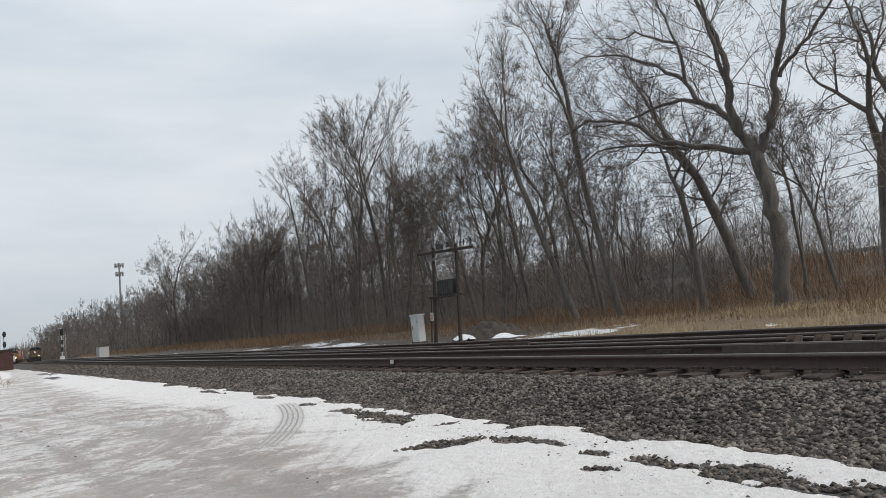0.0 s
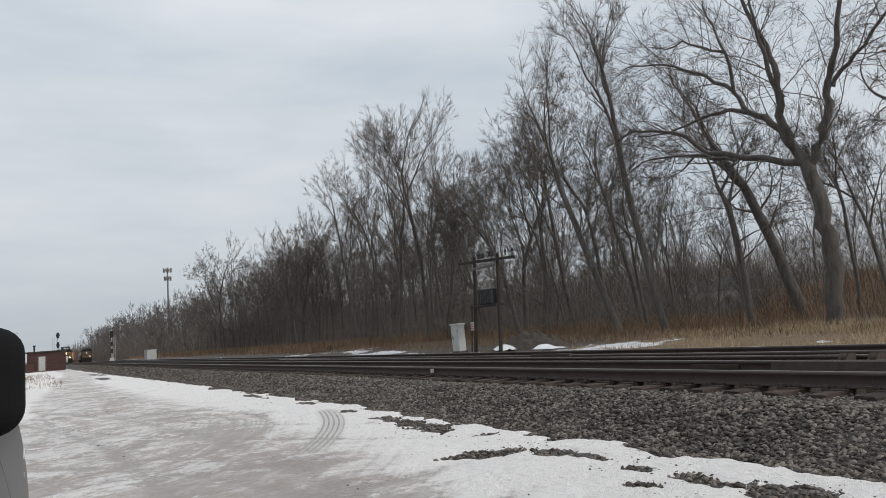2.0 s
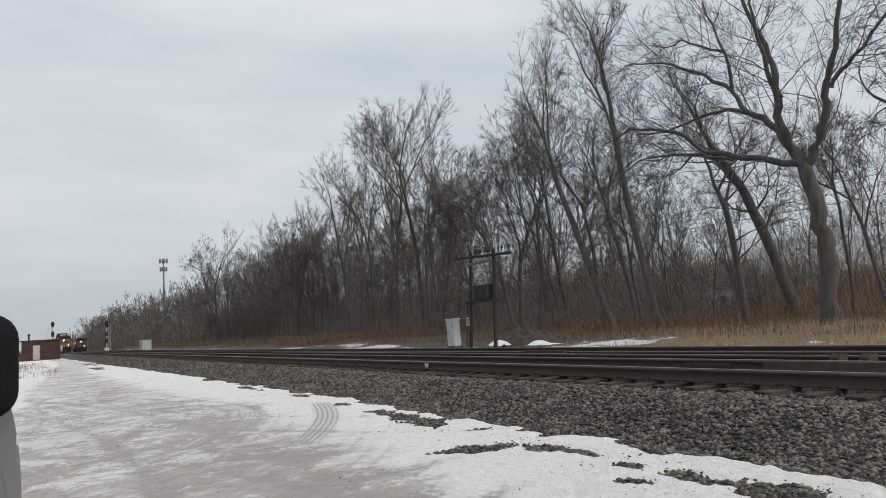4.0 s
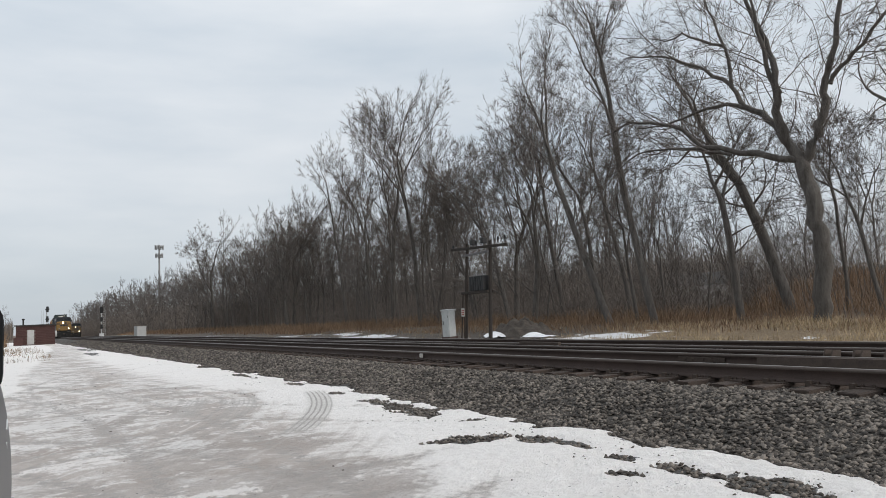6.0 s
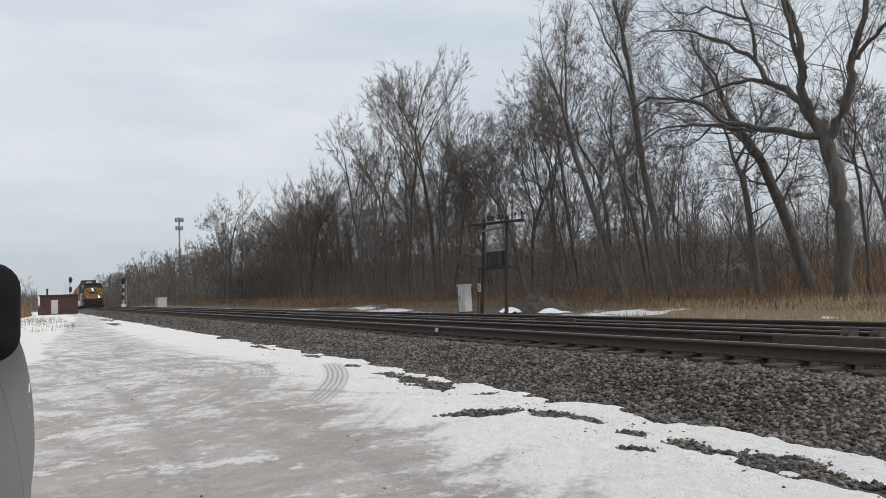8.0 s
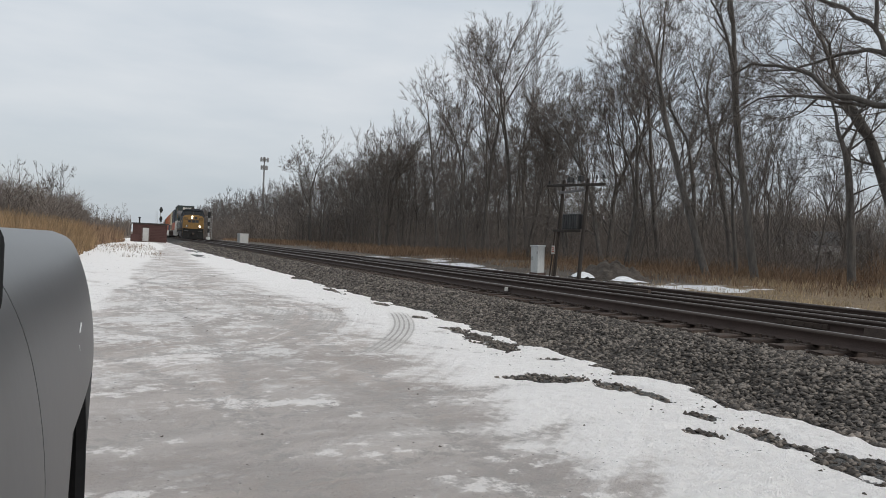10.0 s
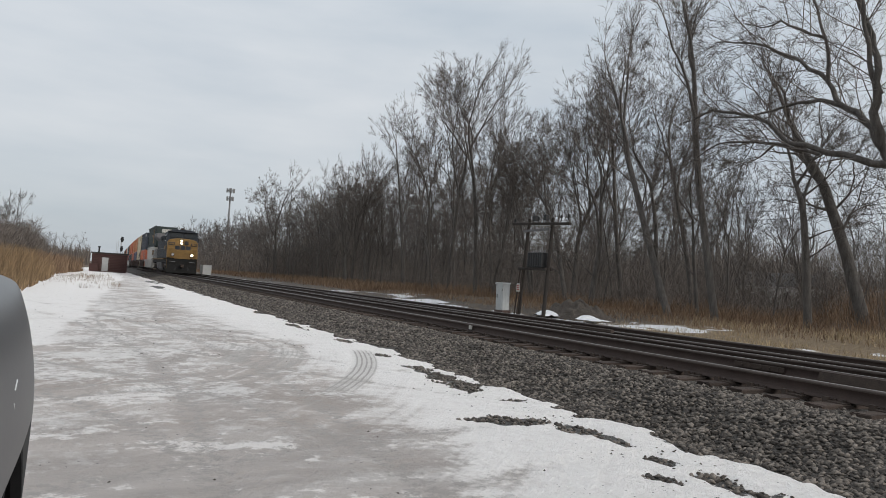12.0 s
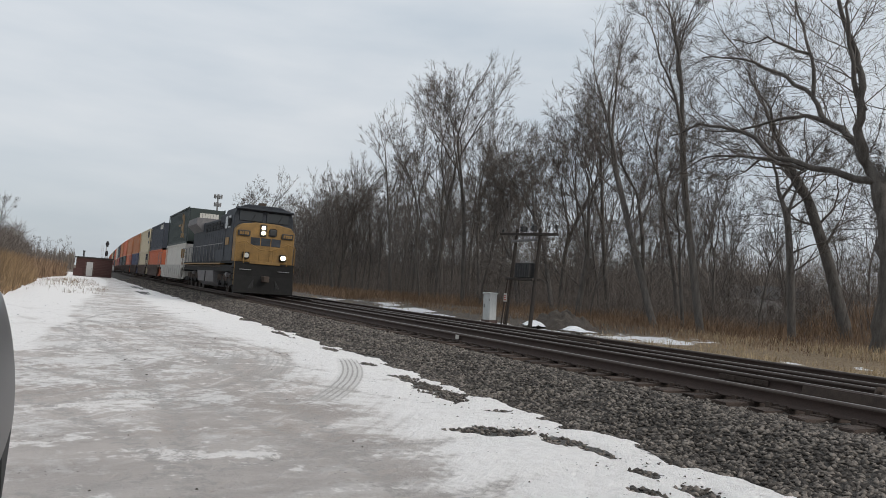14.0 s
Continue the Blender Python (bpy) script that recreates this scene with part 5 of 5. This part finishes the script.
    for s in (-1, 1):
        for y0 in (2.3, 3.3):
            part("side_window", boxed(s * 1.565 - 0.02, s * 1.565 + 0.02, y0, y0 + 0.75, 3.45, 4.1, 0.02), "glass", cab)
        part("mirror", boxed(s * 1.6, s * 1.72, 2.15, 2.2, 3.5, 3.95, 0.01), "black", cab)
    # lights, number boards and marks
    lamps = part("headlight_housing", boxed(-0.32, 0.0, 0.76, 0.86, 3.05, 3.68, 0.04), "black", t)
    for z in (3.24, 3.5):
        bm = bmesh.new()
        rod(bm, (-0.16, 0.70, z), (-0.16, 0.78, z), 0.10, 16)
        part("headlight", bm, "lamp" if lit else "lamp_off", lamps, "lit warm headlight")
    part("bell_cover", boxed(0.15, 0.55, 0.78, 0.86, 3.1, 3.5, 0.08), "black", t)
    for s, on in ((-1, two_low > 1), (1, True)):
        d = part("ditch_light", boxed(s * 0.95 - 0.17, s * 0.95 + 0.17, 0.66, 0.86, 1.86, 2.2, 0.04), "under", t)
        bm = bmesh.new()
        rod(bm, (s * 0.95, 0.61, 2.03), (s * 0.95, 0.68, 2.03), 0.125, 16)
        part("lens", bm, "lamp" if (on and lit) else "lamp_off", d)
        nb = part("number_board", boxed(s * 1.12 - 0.3, s * 1.12 + 0.3, 0.74, 0.86, 3.02, 3.3, 0.02), "black", t)
        for k in range(4):
            x = s * 1.12 - 0.24 + k * 0.12
            part("figure", boxed(x + 0.015, x + 0.105, 0.715, 0.735, 3.08, 3.24), nose, nb)
    bm = bmesh.new()
    letters(bm, -0.78, 2.58, 1.6, 0.4, 0.846, 3)
    part("nose_mark", bm, body, t, "dark blue block mark")
    part("nose_door", boxed(0.25, 0.85, 0.825, 0.848, 1.75, 2.55, 0.01), nose, t)
    # long hood with radiator wings
    part("hood", boxed(-1.05, 1.05, 4.7, 16.0, 1.69, 4.35, 0.08), body, t)
    part("hood", boxed(-1.05, 1.05, 16.0, 21.2, 1.69, 4.4, 0.08), body, t)
    part("radiator_wing", prism(bmesh.new(), [(-1.56, 4.28), (-1.5, 4.72), (1.5, 4.72), (1.56, 4.28), (1.05, 3.8), (-1.05, 3.8)], 16.4, 21.1), "tank", t, "pale dusty radiator wing")
    part("air_box", boxed(-1.3, 1.3, 5.2, 7.6, 3.9, 4.4, 0.06), body, t)
    part("exhaust", boxed(-0.5, 0.5, 10.2, 11.3, 4.35, 4.6, 0.05), "under", t)
    for k in range(9):
        for s in (-1, 1):
            y0 = 7.9 + k * 0.9
            part("hood_door", boxed(s * 1.06 - 0.018, s * 1.06 + 0.018, y0, y0 + 0.82, 1.85, 3.55, 0.01), body, t)
    # trucks, tank and wheels
    wheels = []
    for y0 in (2.2, 15.6):
        part("bogie", boxed(-1.18, 1.18, y0 - 0.5, y0 + 4.6, 0.45, 0.85, 0.06), "under", t)
        for s in (-1, 1):
            bm = prism(bmesh.new(), [(y0 - 0.6, 0.5), (y0 + 4.7, 0.5), (y0 + 4.5, 0.85), (y0 + 3.3, 0.95), (y0 + 2.6, 0.7), (y0 + 1.5, 0.7), (y0 + 0.8, 0.95), (y0 - 0.4, 0.85)],
                       s * 1.2 - 0.08, s * 1.2 + 0.08, "x")
            for k in range(3):
                rod(bm, (s * 1.2, y0 + 0.2 + k * 1.85, 0.53), (s * 1.36, y0 + 0.2 + k * 1.85, 0.53), 0.17, 10)
            part("side_frame", bm, "under", t)
        wheels += [wheelset(t, y0 + 0.2 + k * 1.85, 0.53) for k in range(3)]
    bm = prism(bmesh.new(), [(-1.4, 0.5), (-1.1, 0.26), (1.1, 0.26), (1.4, 0.5), (1.5, 1.16), (-1.5, 1.16)], 7.6, 14.2)
    part("fuel_tank", bm, "tank", t, "dusty grey fuel tank")
    for s in (-1, 1):
        bm = bmesh.new()
        for k in range(12):
            rod(bm, (s * 1.48, 5.0 + k * 1.45, 1.68), (s * 1.48, 5.0 + k * 1.45, 2.7), 0.02, 5)
        rod(bm, (s * 1.48, 5.0, 2.7), (s * 1.48, 21.0, 2.7), 0.022, 5)
        part("side_rail", bm, "steel_grey", t)
    part("sill", boxed(-1.55, 1.55, 4.9, 21.4, 1.52, 1.6, 0.01), nose, t, "worn yellow sill stripe")
    # roof and side fittings: grilles, horn, latches, piping
    for y0 in (7.95, 9.2, 10.45, 11.7, 12.95, 14.2):
        g = part("grille", boxed(-1.075, -1.06, y0, y0 + 0.95, 3.66, 4.18, 0.01), "under", t)
        for k in range(5):
            part("louvre", boxed(-1.10, -1.076, y0 + 0.03, y0 + 0.92, 3.72 + k * 0.09, 3.75 + k * 0.09), body, g)
    bm = bmesh.new()
    for k in (-0.12, 0.0, 0.12):
        rod(bm, (k, 2.9, 4.86), (k, 2.35, 4.86), 0.03, 8, 0.08)
    box(bm, -0.18, 0.18, 2.85, 3.0, 4.7, 4.84, 0.02)
    part("horn", bm, "iron", t)
    part("cab_mark", boxed(-1.585, -1.57, 2.5, 3.6, 2.55, 2.95, 0.004), "yellow", t, "plain yellow block in place of figures")
    part("cab_door", boxed(-1.578, -1.565, 3.95, 4.55, 1.75, 3.9, 0.01), body, t)
    for s in (-1, 1):
        bm = bmesh.new()
        rod(bm, (s * 1.42, 7.7, 0.95), (s * 1.42, 14.1, 0.95), 0.05, 6)
        rod(bm, (s * 1.46, 5.2, 1.42), (s * 1.46, 20.8, 1.42), 0.035, 6)
        part("pipe", bm, "iron", t)
        part("air_tank", rod(bmesh.new(), (s * 1.25, 8.1, 1.32), (s * 1.25, 12.8, 1.32), 0.16, 12), "under", t)
        part("tank_strap", boxed(s * 1.5 - 0.02, s * 1.5 + 0.02, 10.5, 10.6, 0.5, 1.15, 0.01), "under", t)
        part("battery_box", boxed(s * 1.3 - 0.2, s * 1.3 + 0.2, 4.95, 7.0, 1.69, 2.35, 0.03), body, t)
        for y0 in (2.2, 15.6):
            for k in range(3):
                bm = bmesh.new()
                for q in (-0.34, 0.34):
                    rod(bm, (s * 1.27, y0 + 0.2 + k * 1.85 + q, 0.62), (s * 1.27, y0 + 0.2 + k * 1.85 + q, 0.98), 0.10, 8)
                part("spring", bm, "iron", t)
            part("brake_cylinder", rod(bmesh.new(), (s * 1.32, y0 + 1.0, 0.98), (s * 1.32, y0 + 1.5, 0.98), 0.13, 10), "tank", t)
    for ob in t.children_recursive:
        if ob in wheels:
            ob.matrix_basis.translation.y *= SHORT
        else:
            for v in ob.data.vertices:
                v.co.y *= SHORT
    return t, wheels


def container(color, length, label, mark=None, h=2.6):
    c = root("shipping_container", label, "container", "containers on the train")
    w, n = 1.3, int(length / 0.62)
    out = []
    for k in range(n):
        y = 0.12 + (length - 0.24) * k / n
        p = (length - 0.24) / n
        out += [(y, w - 0.05), (y + p * 0.35, w - 0.05), (y + p * 0.5, w - 0.012), (y + p * 0.85, w - 0.012)]
    out.append((length - 0.12, w - 0.05))
    bm = bmesh.new()
    ring = [(x, y) for y, x in out] + [(-x, y) for y, x in out[::-1]]
    a = [bm.verts.new((x, y, 0.12)) for x, y in ring]
    b = [bm.verts.new((x, y, h - 0.06)) for x, y in ring]
    for i in range(len(ring)):
        j = (i + 1) % len(ring)
        bm.faces.new((a[i], a[j], b[j], b[i]))
    bm.faces.new(b)
    bm.faces.new(a[::-1])
    bmesh.ops.recalc_face_normals(bm, faces=bm.faces)
    part("corrugated_side", bm, color, c)
    for s in (-1, 1):
        for y in (0.0, length - 0.13):
            part("corner_post", boxed(s * w - 0.07, s * w + 0.005, y, y + 0.13, 0.0, h, 0.01), color, c)
        part("top_rail", boxed(s * w - 0.06, s * w + 0.004, 0.13, length - 0.13, h - 0.12, h - 0.002, 0.01), color, c)
        part("bottom_rail", boxed(s * w - 0.06, s * w + 0.004, 0.13, length - 0.13, 0.0, 0.14, 0.01), color, c)
    part("front_wall", boxed(-w + 0.06, w - 0.06, 0.03, 0.10, 0.12, h - 0.08, 0.005), color, c)
    if mark:
        bm = bmesh.new()
        style, paint = mark
        if style == "big":
            for y0, y1, z0, z1, tilt in ((2.3, 3.9, 1.75, 2.1, 28), (2.3, 3.9, 1.35, 1.7, -24), (2.6, 3.2, 0.9, 2.3, 0), (4.2, 5.6, 1.45, 1.62, 0), (2.2, 3.0, 0.5, 0.85, 12), (3.3, 3.9, 0.5, 0.85, 0)):
                box(bm, -w - 0.012, -w + 0.02, y0, y1, z0, z1, rot=pose(0, 0, 0, tilt))
        elif style == "small":
            box(bm, -w - 0.012, -w + 0.02, 1.0, 2.0, 1.6, 2.3, 0.1)
            box(bm, -w - 0.012, -w + 0.02, 1.1, 1.9, 0.9, 1.25)
        else:
            for k in range(4):
                box(bm, -w - 0.012, -w + 0.02, 1.0 + k * 0.6, 1.4 + k * 0.6, 2.0, 2.4)
        part("side_mark", bm, paint, c, "plain block mark in place of lettering")
        if style == "big":
            for k in range(7):
                part("end_mark", boxed(-0.55 + k * 0.2, -0.37 + k * 0.2, 0.015, 0.032, 1.9, 2.35), "white", c, "white block mark")
    return c


def well_car(length=17.5, side="car_side"):
    w = root("well_car", "low dark brown double-stack well car", "rail car", "well cars of the train")
    for s in (-1, 1):
        bm = prism(bmesh.new(), [(1.9, 0.42), (length - 1.9, 0.42), (length - 1.5, 1.25), (length - 0.4, 1.3), (length - 0.4, 1.5), (0.4, 1.5), (0.4, 1.3), (1.5, 1.25)],
                   s * 1.42 - 0.06, s * 1.42 + 0.06, "x")
        part("side_sill", bm, side, w)
        for k in range(10):
            part("stiffener", boxed(s * 1.49 - 0.02, s * 1.49 + 0.03, 2.2 + k * (length - 4.6) / 9, 2.32 + k * (length - 4.6) / 9, 0.46, 1.45), side, w)
    part("floor", boxed(-1.36, 1.36, 1.7, length - 1.7, 0.34, 0.42), "under", w)
    for y in (0.2, length - 1.6):
        part("end_platform", boxed(-1.35, 1.35, y, y + 1.4, 1.05, 1.3, 0.03), "under", w)
    wheels = []
    for y in (0.1, 1.5):
        wheels.append(wheelset(w, y, 0.46))
    for s in (-1, 1):
        part("side_frame", boxed(s * 1.1 - 0.08, s * 1.1 + 0.08, -0.3, 1.9, 0.38, 0.68, 0.05), "under", w)
        bm = bmesh.new()
        for k in range(5):
            rod(bm, (s * 1.4 - 0.2, 0.1, 1.55 + k * 0.28), (s * 1.4, 0.1, 1.55 + k * 0.28), 0.018, 5)
        for x in (s * 1.4 - 0.2, s * 1.4):
            rod(bm, (x, 0.1, 1.4), (x, 0.1, 2.7), 0.02, 5)
        part("end_ladder", bm, "steel_grey", w)
    return w, wheels


M["dull_yellow"] = mat("grimy yellow paint", (0.085, 0.055, 0.022), 0.7, vary=0.4, scale=2, fine=20)
M["car_side"] = mat("grimy car side", (0.06, 0.038, 0.03), 0.8, vary=0.4, scale=2, fine=20)
LOADS = (
    # upper colour, lower colour, marks, height of a box
    ("green", "white", ("big", "yellow"), ("small", "yellow"), 2.74), ("blue", "orange", ("row", "white"), None, 2.6), ("cream", "cream", ("small", "blue"), ("small", "blue"), 2.6),
    ("rust", "indigo", None, None, 2.6), ("rust", "orange", None, None, 2.6), ("orange", "green", None, None, 2.6), ("rust", "blue", None, None, 2.6),
    ("blue", "red", None, None, 2.6), ("white", "rust", None, None, 2.6), ("orange", "blue", None, None, 2.6), ("green", "red", None, None, 2.6),
    ("cream", "rust", None, None, 2.6), ("rust", "white", None, None, 2.6), ("red", "blue", None, None, 2.6), ("orange", "rust", None, None, 2.6), ("blue", "orange", None, None, 2.6),
)
NAMES = dict(green="dark green", white="white", blue="navy blue", orange="orange", cream="cream", rust="rusty orange", indigo="indigo", red="dark red")
MOVING = []   # (thing, distance of its front behind the engine's front, height)
WHEELS = []


def build_train():
    loco, wheels = locomotive("dark blue freight locomotive with a yellow nose and lit headlights")
    MOVING.append((loco, 0.0, RAIL_TOP))
    WHEELS.extend((w, 0.53) for w in wheels)
    y = 19.0
    for k, (upper, lower, mark_u, mark_l, h) in enumerate(LOADS):
        body, inset = (16.5, 0.9) if k == 0 else (13.45, 0.62)
        car, cw = well_car(body, "hopper" if k == 0 else "car_side")
        MOVING.append((car, y, RAIL_TOP))
        if k < 3:
            WHEELS.extend((w, 0.46) for w in cw)
        a = container(lower, 12.2, NAMES[lower] + " steel shipping container in the well of a rail car", mark_l, h)
        b = container(upper, 12.2, NAMES[upper] + " steel shipping container stacked on another", mark_u, h)
        MOVING.append((a, y + inset, RAIL_TOP + 0.425))
        MOVING.append((b, y + inset, RAIL_TOP + 0.425 + h + 0.005))
        y += body + 0.25


def hopper_car():
    h = root("hopper_car", "pale rounded covered hopper car standing on the far track", "rail car", "standing hopper cars")
    pts = [(1.4 * math.cos(a), 2.7 + 1.75 * math.sin(a)) for a in np.linspace(-0.15, math.pi + 0.15, 15)]
    bm = prism(bmesh.new(), pts + [(-0.7, 1.0), (0.7, 1.0)], 1.6, 15.2)
    part("body", bm, "hopper", h)
    for k in range(6):
        part("rib", boxed(-1.47, -1.38, 2.0 + k * 2.5, 2.1 + k * 2.5, 1.5, 3.2), "hopper", h)
    part("sill", boxed(-1.3, 1.3, 0.2, 16.6, 0.9, 1.2, 0.02), "under", h)
    for y in (1.2, 3.0, 13.8, 15.6):
        wheelset(h, y, 0.46)
    for y in (0.9, 13.5):
        part("bogie", boxed(-1.15, 1.15, y, y + 2.4, 0.35, 0.75, 0.05), "under", h)
    part("roof_walk", boxed(-0.3, 0.3, 1.8, 15.0, 4.46, 4.52), "steel_grey", h)
    return h


def build_standing_train():
    def put(ob, y):
        turn = math.atan2(float(far_track(y + 8) - far_track(y)), 8)
        ob.matrix_basis = pose(float(far_track(y)), y, RAIL_TOP - float(dip(y)), 0, 0, -math.degrees(turn))
    loco, _ = locomotive("dark freight locomotive with lit headlights standing on the far track", nose="dull_yellow", two_low=0)
    put(loco, 264)
    first = hopper_car()
    put(first, 286.8)
    for k in range(1, 6):
        c = copy_thing(first, first.matrix_basis)
        put(c, 286.8 + 17.4 * k)


# the engine's front along the line
RUN = ((0, 285.0), (2, 251.0), (3.7, 222.0), (5.8, 185.5), (6.5, 173.0), (7.5, 156.0), (8.5, 139.0), (9.2, 127.0), (10.3, 108.2), (11.5, 87.0), (12, 77.6), (12.5, 67.6),
       (13, 57.3), (13.5, 46.6), (14, 35.7))


def run_at(t):
    for (a, ya), (b, yb) in zip(RUN, RUN[1:]):
        if t <= b:
            return ya + (yb - ya) * (t - a) / (b - a)
    return RUN[-1][1]


# ---- the pickup beside the camera ----
def build_pickup():
    p = root("pickup_truck", "silver-grey pickup truck parked on the packed snow", "pickup")
    back, front, left = -3.6, 3.25, -1.98
    # right-hand side: sections along y with the outline swelling over the wheel
    prof = [(-0.02, 0.42), (0.0, 0.62), (0.012, 0.9), (0.014, 1.08), (-0.002, 1.22), (-0.03, 1.32), (-0.075, 1.395), (-0.14, 1.425)]
    dense = []
    for i in range(len(prof) - 1):
        p0, p1, p2, p3 = (np.array(prof[min(max(i + j, 0), len(prof) - 1)]) for j in (-1, 0, 1, 2))
        for t in (0.0, 0.25, 0.5, 0.75):
            dense.append(tuple(0.5 * (2 * p1 + (p2 - p0) * t + (2 * p0 - 5 * p1 + 4 * p2 - p3) * t * t + (3 * p1 - p0 - 3 * p2 + p3) * t ** 3)))
    prof = dense + [prof[-1]]

    def swell(y):
        return 0.008 * math.exp(-((y - 2.25) / 0.45) ** 2) - 0.25 * max(0.0, (y - 2.6)) ** 2

    def shell(name, y0, y1, n, lo=0.0, material="truck", inner=0.35, z_top=None):
        bm = bmesh.new()
        rings = []
        for k in range(n + 1):
            y = y0 + (y1 - y0) * k / n
            ring = []
            for x, z in prof:
                zz = max(z, lo)
                xx = x + swell(y) * smooth_one(0.3, 1.0, z) * (1 - 0.75 * smooth_one(1.15, 1.42, z))
                ring.append(bm.verts.new((xx, y, zz)))
            ring.append(bm.verts.new((-inner, y, 1.43)))
            ring.append(bm.verts.new((-inner, y, max(0.42, lo))))
            rings.append(ring)
        for a, b in zip(rings, rings[1:]):
            for i in range(len(a)):
                j = (i + 1) % len(a)
                bm.faces.new((a[i], a[j], b[j], b[i]))
        bm.faces.new(rings[0])
        bm.faces.new(rings[-1][::-1])
        bmesh.ops.recalc_face_normals(bm, faces=bm.faces)
        return part(name, bm, material, p, smooth=False)

    def smooth_one(a, b, x):
        t = min(1, max(0, (x - a) / (b - a)))
        return t * t * (3 - 2 * t)

    f1 = shell("front_fender", 1.32, 1.80, 8)
    shell("front_fender", 1.80, 2.72, 24, lo=1.02)
    shell("front_fender", 2.72, front, 10)
    door = shell("front_door", 0.12, 1.312, 14)
    shell("rear_door", -0.9, 0.112, 10)
    shell("bed_side", back, -0.91, 20)
    for ob in p.children:
        ob.data.shade_smooth()
        ob.data.set_sharp_from_angle(angle=radians(35))
    hood = bmesh.new()
    box(hood, left + 0.36, -0.352, 1.35, front - 0.1, 1.05, 1.455, 0.05)
    part("hood", hood, "truck", p)
    part("left_side", boxed(left, left + 0.355, back, front, 0.45, 1.42, 0.08), "truck", p)
    part("bed", boxed(left + 0.36, -0.36, back, -0.95, 0.6, 0.8), "black", p)
    part("tailgate", boxed(left + 0.36, -0.36, back - 0.02, back + 0.08, 0.7, 1.4, 0.03), "truck", p)
    cabin = bmesh.new()
    prism(cabin, [(-0.95, 1.432), (1.25, 1.432), (0.35, 1.95), (-0.85, 1.95)], left + 0.42, -0.36, "x")
    part("cabin_glass", cabin, "glass", p)
    part("roof", boxed(left + 0.4, -0.34, -0.9, 0.42, 1.95, 2.02, 0.03), "truck", p)
    part("bumper", boxed(left, -0.06, front + 0.01, front + 0.22, 0.5, 0.82, 0.05), "galvanised", p)
    part("belt_trim", boxed(-0.165, -0.10, 0.05, 1.30, 1.418, 1.445, 0.006), "plastic", p)
    # wheels and arch
    for y in (2.26, -2.2):
        for x in (-0.16, left + 0.16):
            bm = bmesh.new()
            rod(bm, (x - 0.13, y, 0.39), (x + 0.13, y, 0.39), 0.39, 28)
            w = part("wheel", bm, "rubber", p)
            bm = bmesh.new()
            rod(bm, (x + 0.10, y, 0.39), (x + 0.14, y, 0.39), 0.24, 20)
            part("rim", bm, "galvanised", w)
    arch = bmesh.new()
    for k in range(14):
        a, b = math.pi * k / 14, math.pi * (k + 1) / 14
        rod(arch, (-0.02, 2.26 + 0.47 * math.cos(a), 0.55 + 0.47 * math.sin(a)), (-0.02, 2.26 + 0.47 * math.cos(b), 0.55 + 0.47 * math.sin(b)), 0.03, 6)
    part("arch_trim", arch, "plastic", p)
    # the door mirror, its housing rounded
    mir = boxed(-0.20, 0.015, 0.83, 0.90, 1.352, 1.446, 0.024, round_off=6)
    m = part("mirror_housing", mir, "plastic", p, "black mirror housing")
    part("mirror_glass", boxed(-0.185, -0.02, 0.824, 0.829, 1.372, 1.428, 0.002), "plastic", m)
    part("mirror_arm", boxed(-0.2, -0.06, 0.84, 0.88, 1.31, 1.37, 0.015), "plastic", m)
    for k, (y, z, dy, dz) in enumerate(((2.0, 1.17, 0.03, -0.03), (2.06, 1.16, 0.015, -0.04), (2.0, 1.2, 0.02, 0.02))):
        bm = bmesh.new()
        rod(bm, (0.012, y, z), (0.013, y + dy, z + dz), 0.0016, 5)
        part("scratch", bm, "scratch", f1)


# ---- assembly ----
build_pickup()
build_cabinet("relay_cabinet", 16.0, 25.72, 0.42, 0.5, 0.36, 1.15, -2, "white metal relay cabinet standing beside the poles")
build_cabinet("far_cabinet", 14.9, 104.0, 0.2, 1.75, 1.2, 1.55, 0, "pale grey trackside equipment cabinet", "grey_paint")
build_poles()
build_pile()
build_signals()
build_hut()
build_tower()
build_house()
build_train()
build_standing_train()
build_trees()
build_brush()
build_tracks()
build_stones()


def motions():
    for ob, behind, z in MOVING:
        rows = []
        for k in range(29):
            y = run_at(k / 2) + behind
            turn = math.degrees(math.atan2(float(near_track(y + 14) - near_track(y)), 14))
            fall = math.degrees(math.atan2(float(dip(y + 14) - dip(y)), 14))
            rows.append((k / 2, pose(float(near_track(y)), y, z - float(dip(y)), -fall, 0, -turn)))
        walk(ob, rows)
    step = 1 / FPS
    for w, r in WHEELS:
        x, y0 = w.matrix_basis.translation.x, w.matrix_basis.translation.y
        rows = []
        for k in range(14 * FPS + 1):
            t = k * step
            rows.append((t, pose(x, y0, r, math.degrees((run_at(t) - RUN[0][1]) / r))))
        walk(w, rows)


motions()
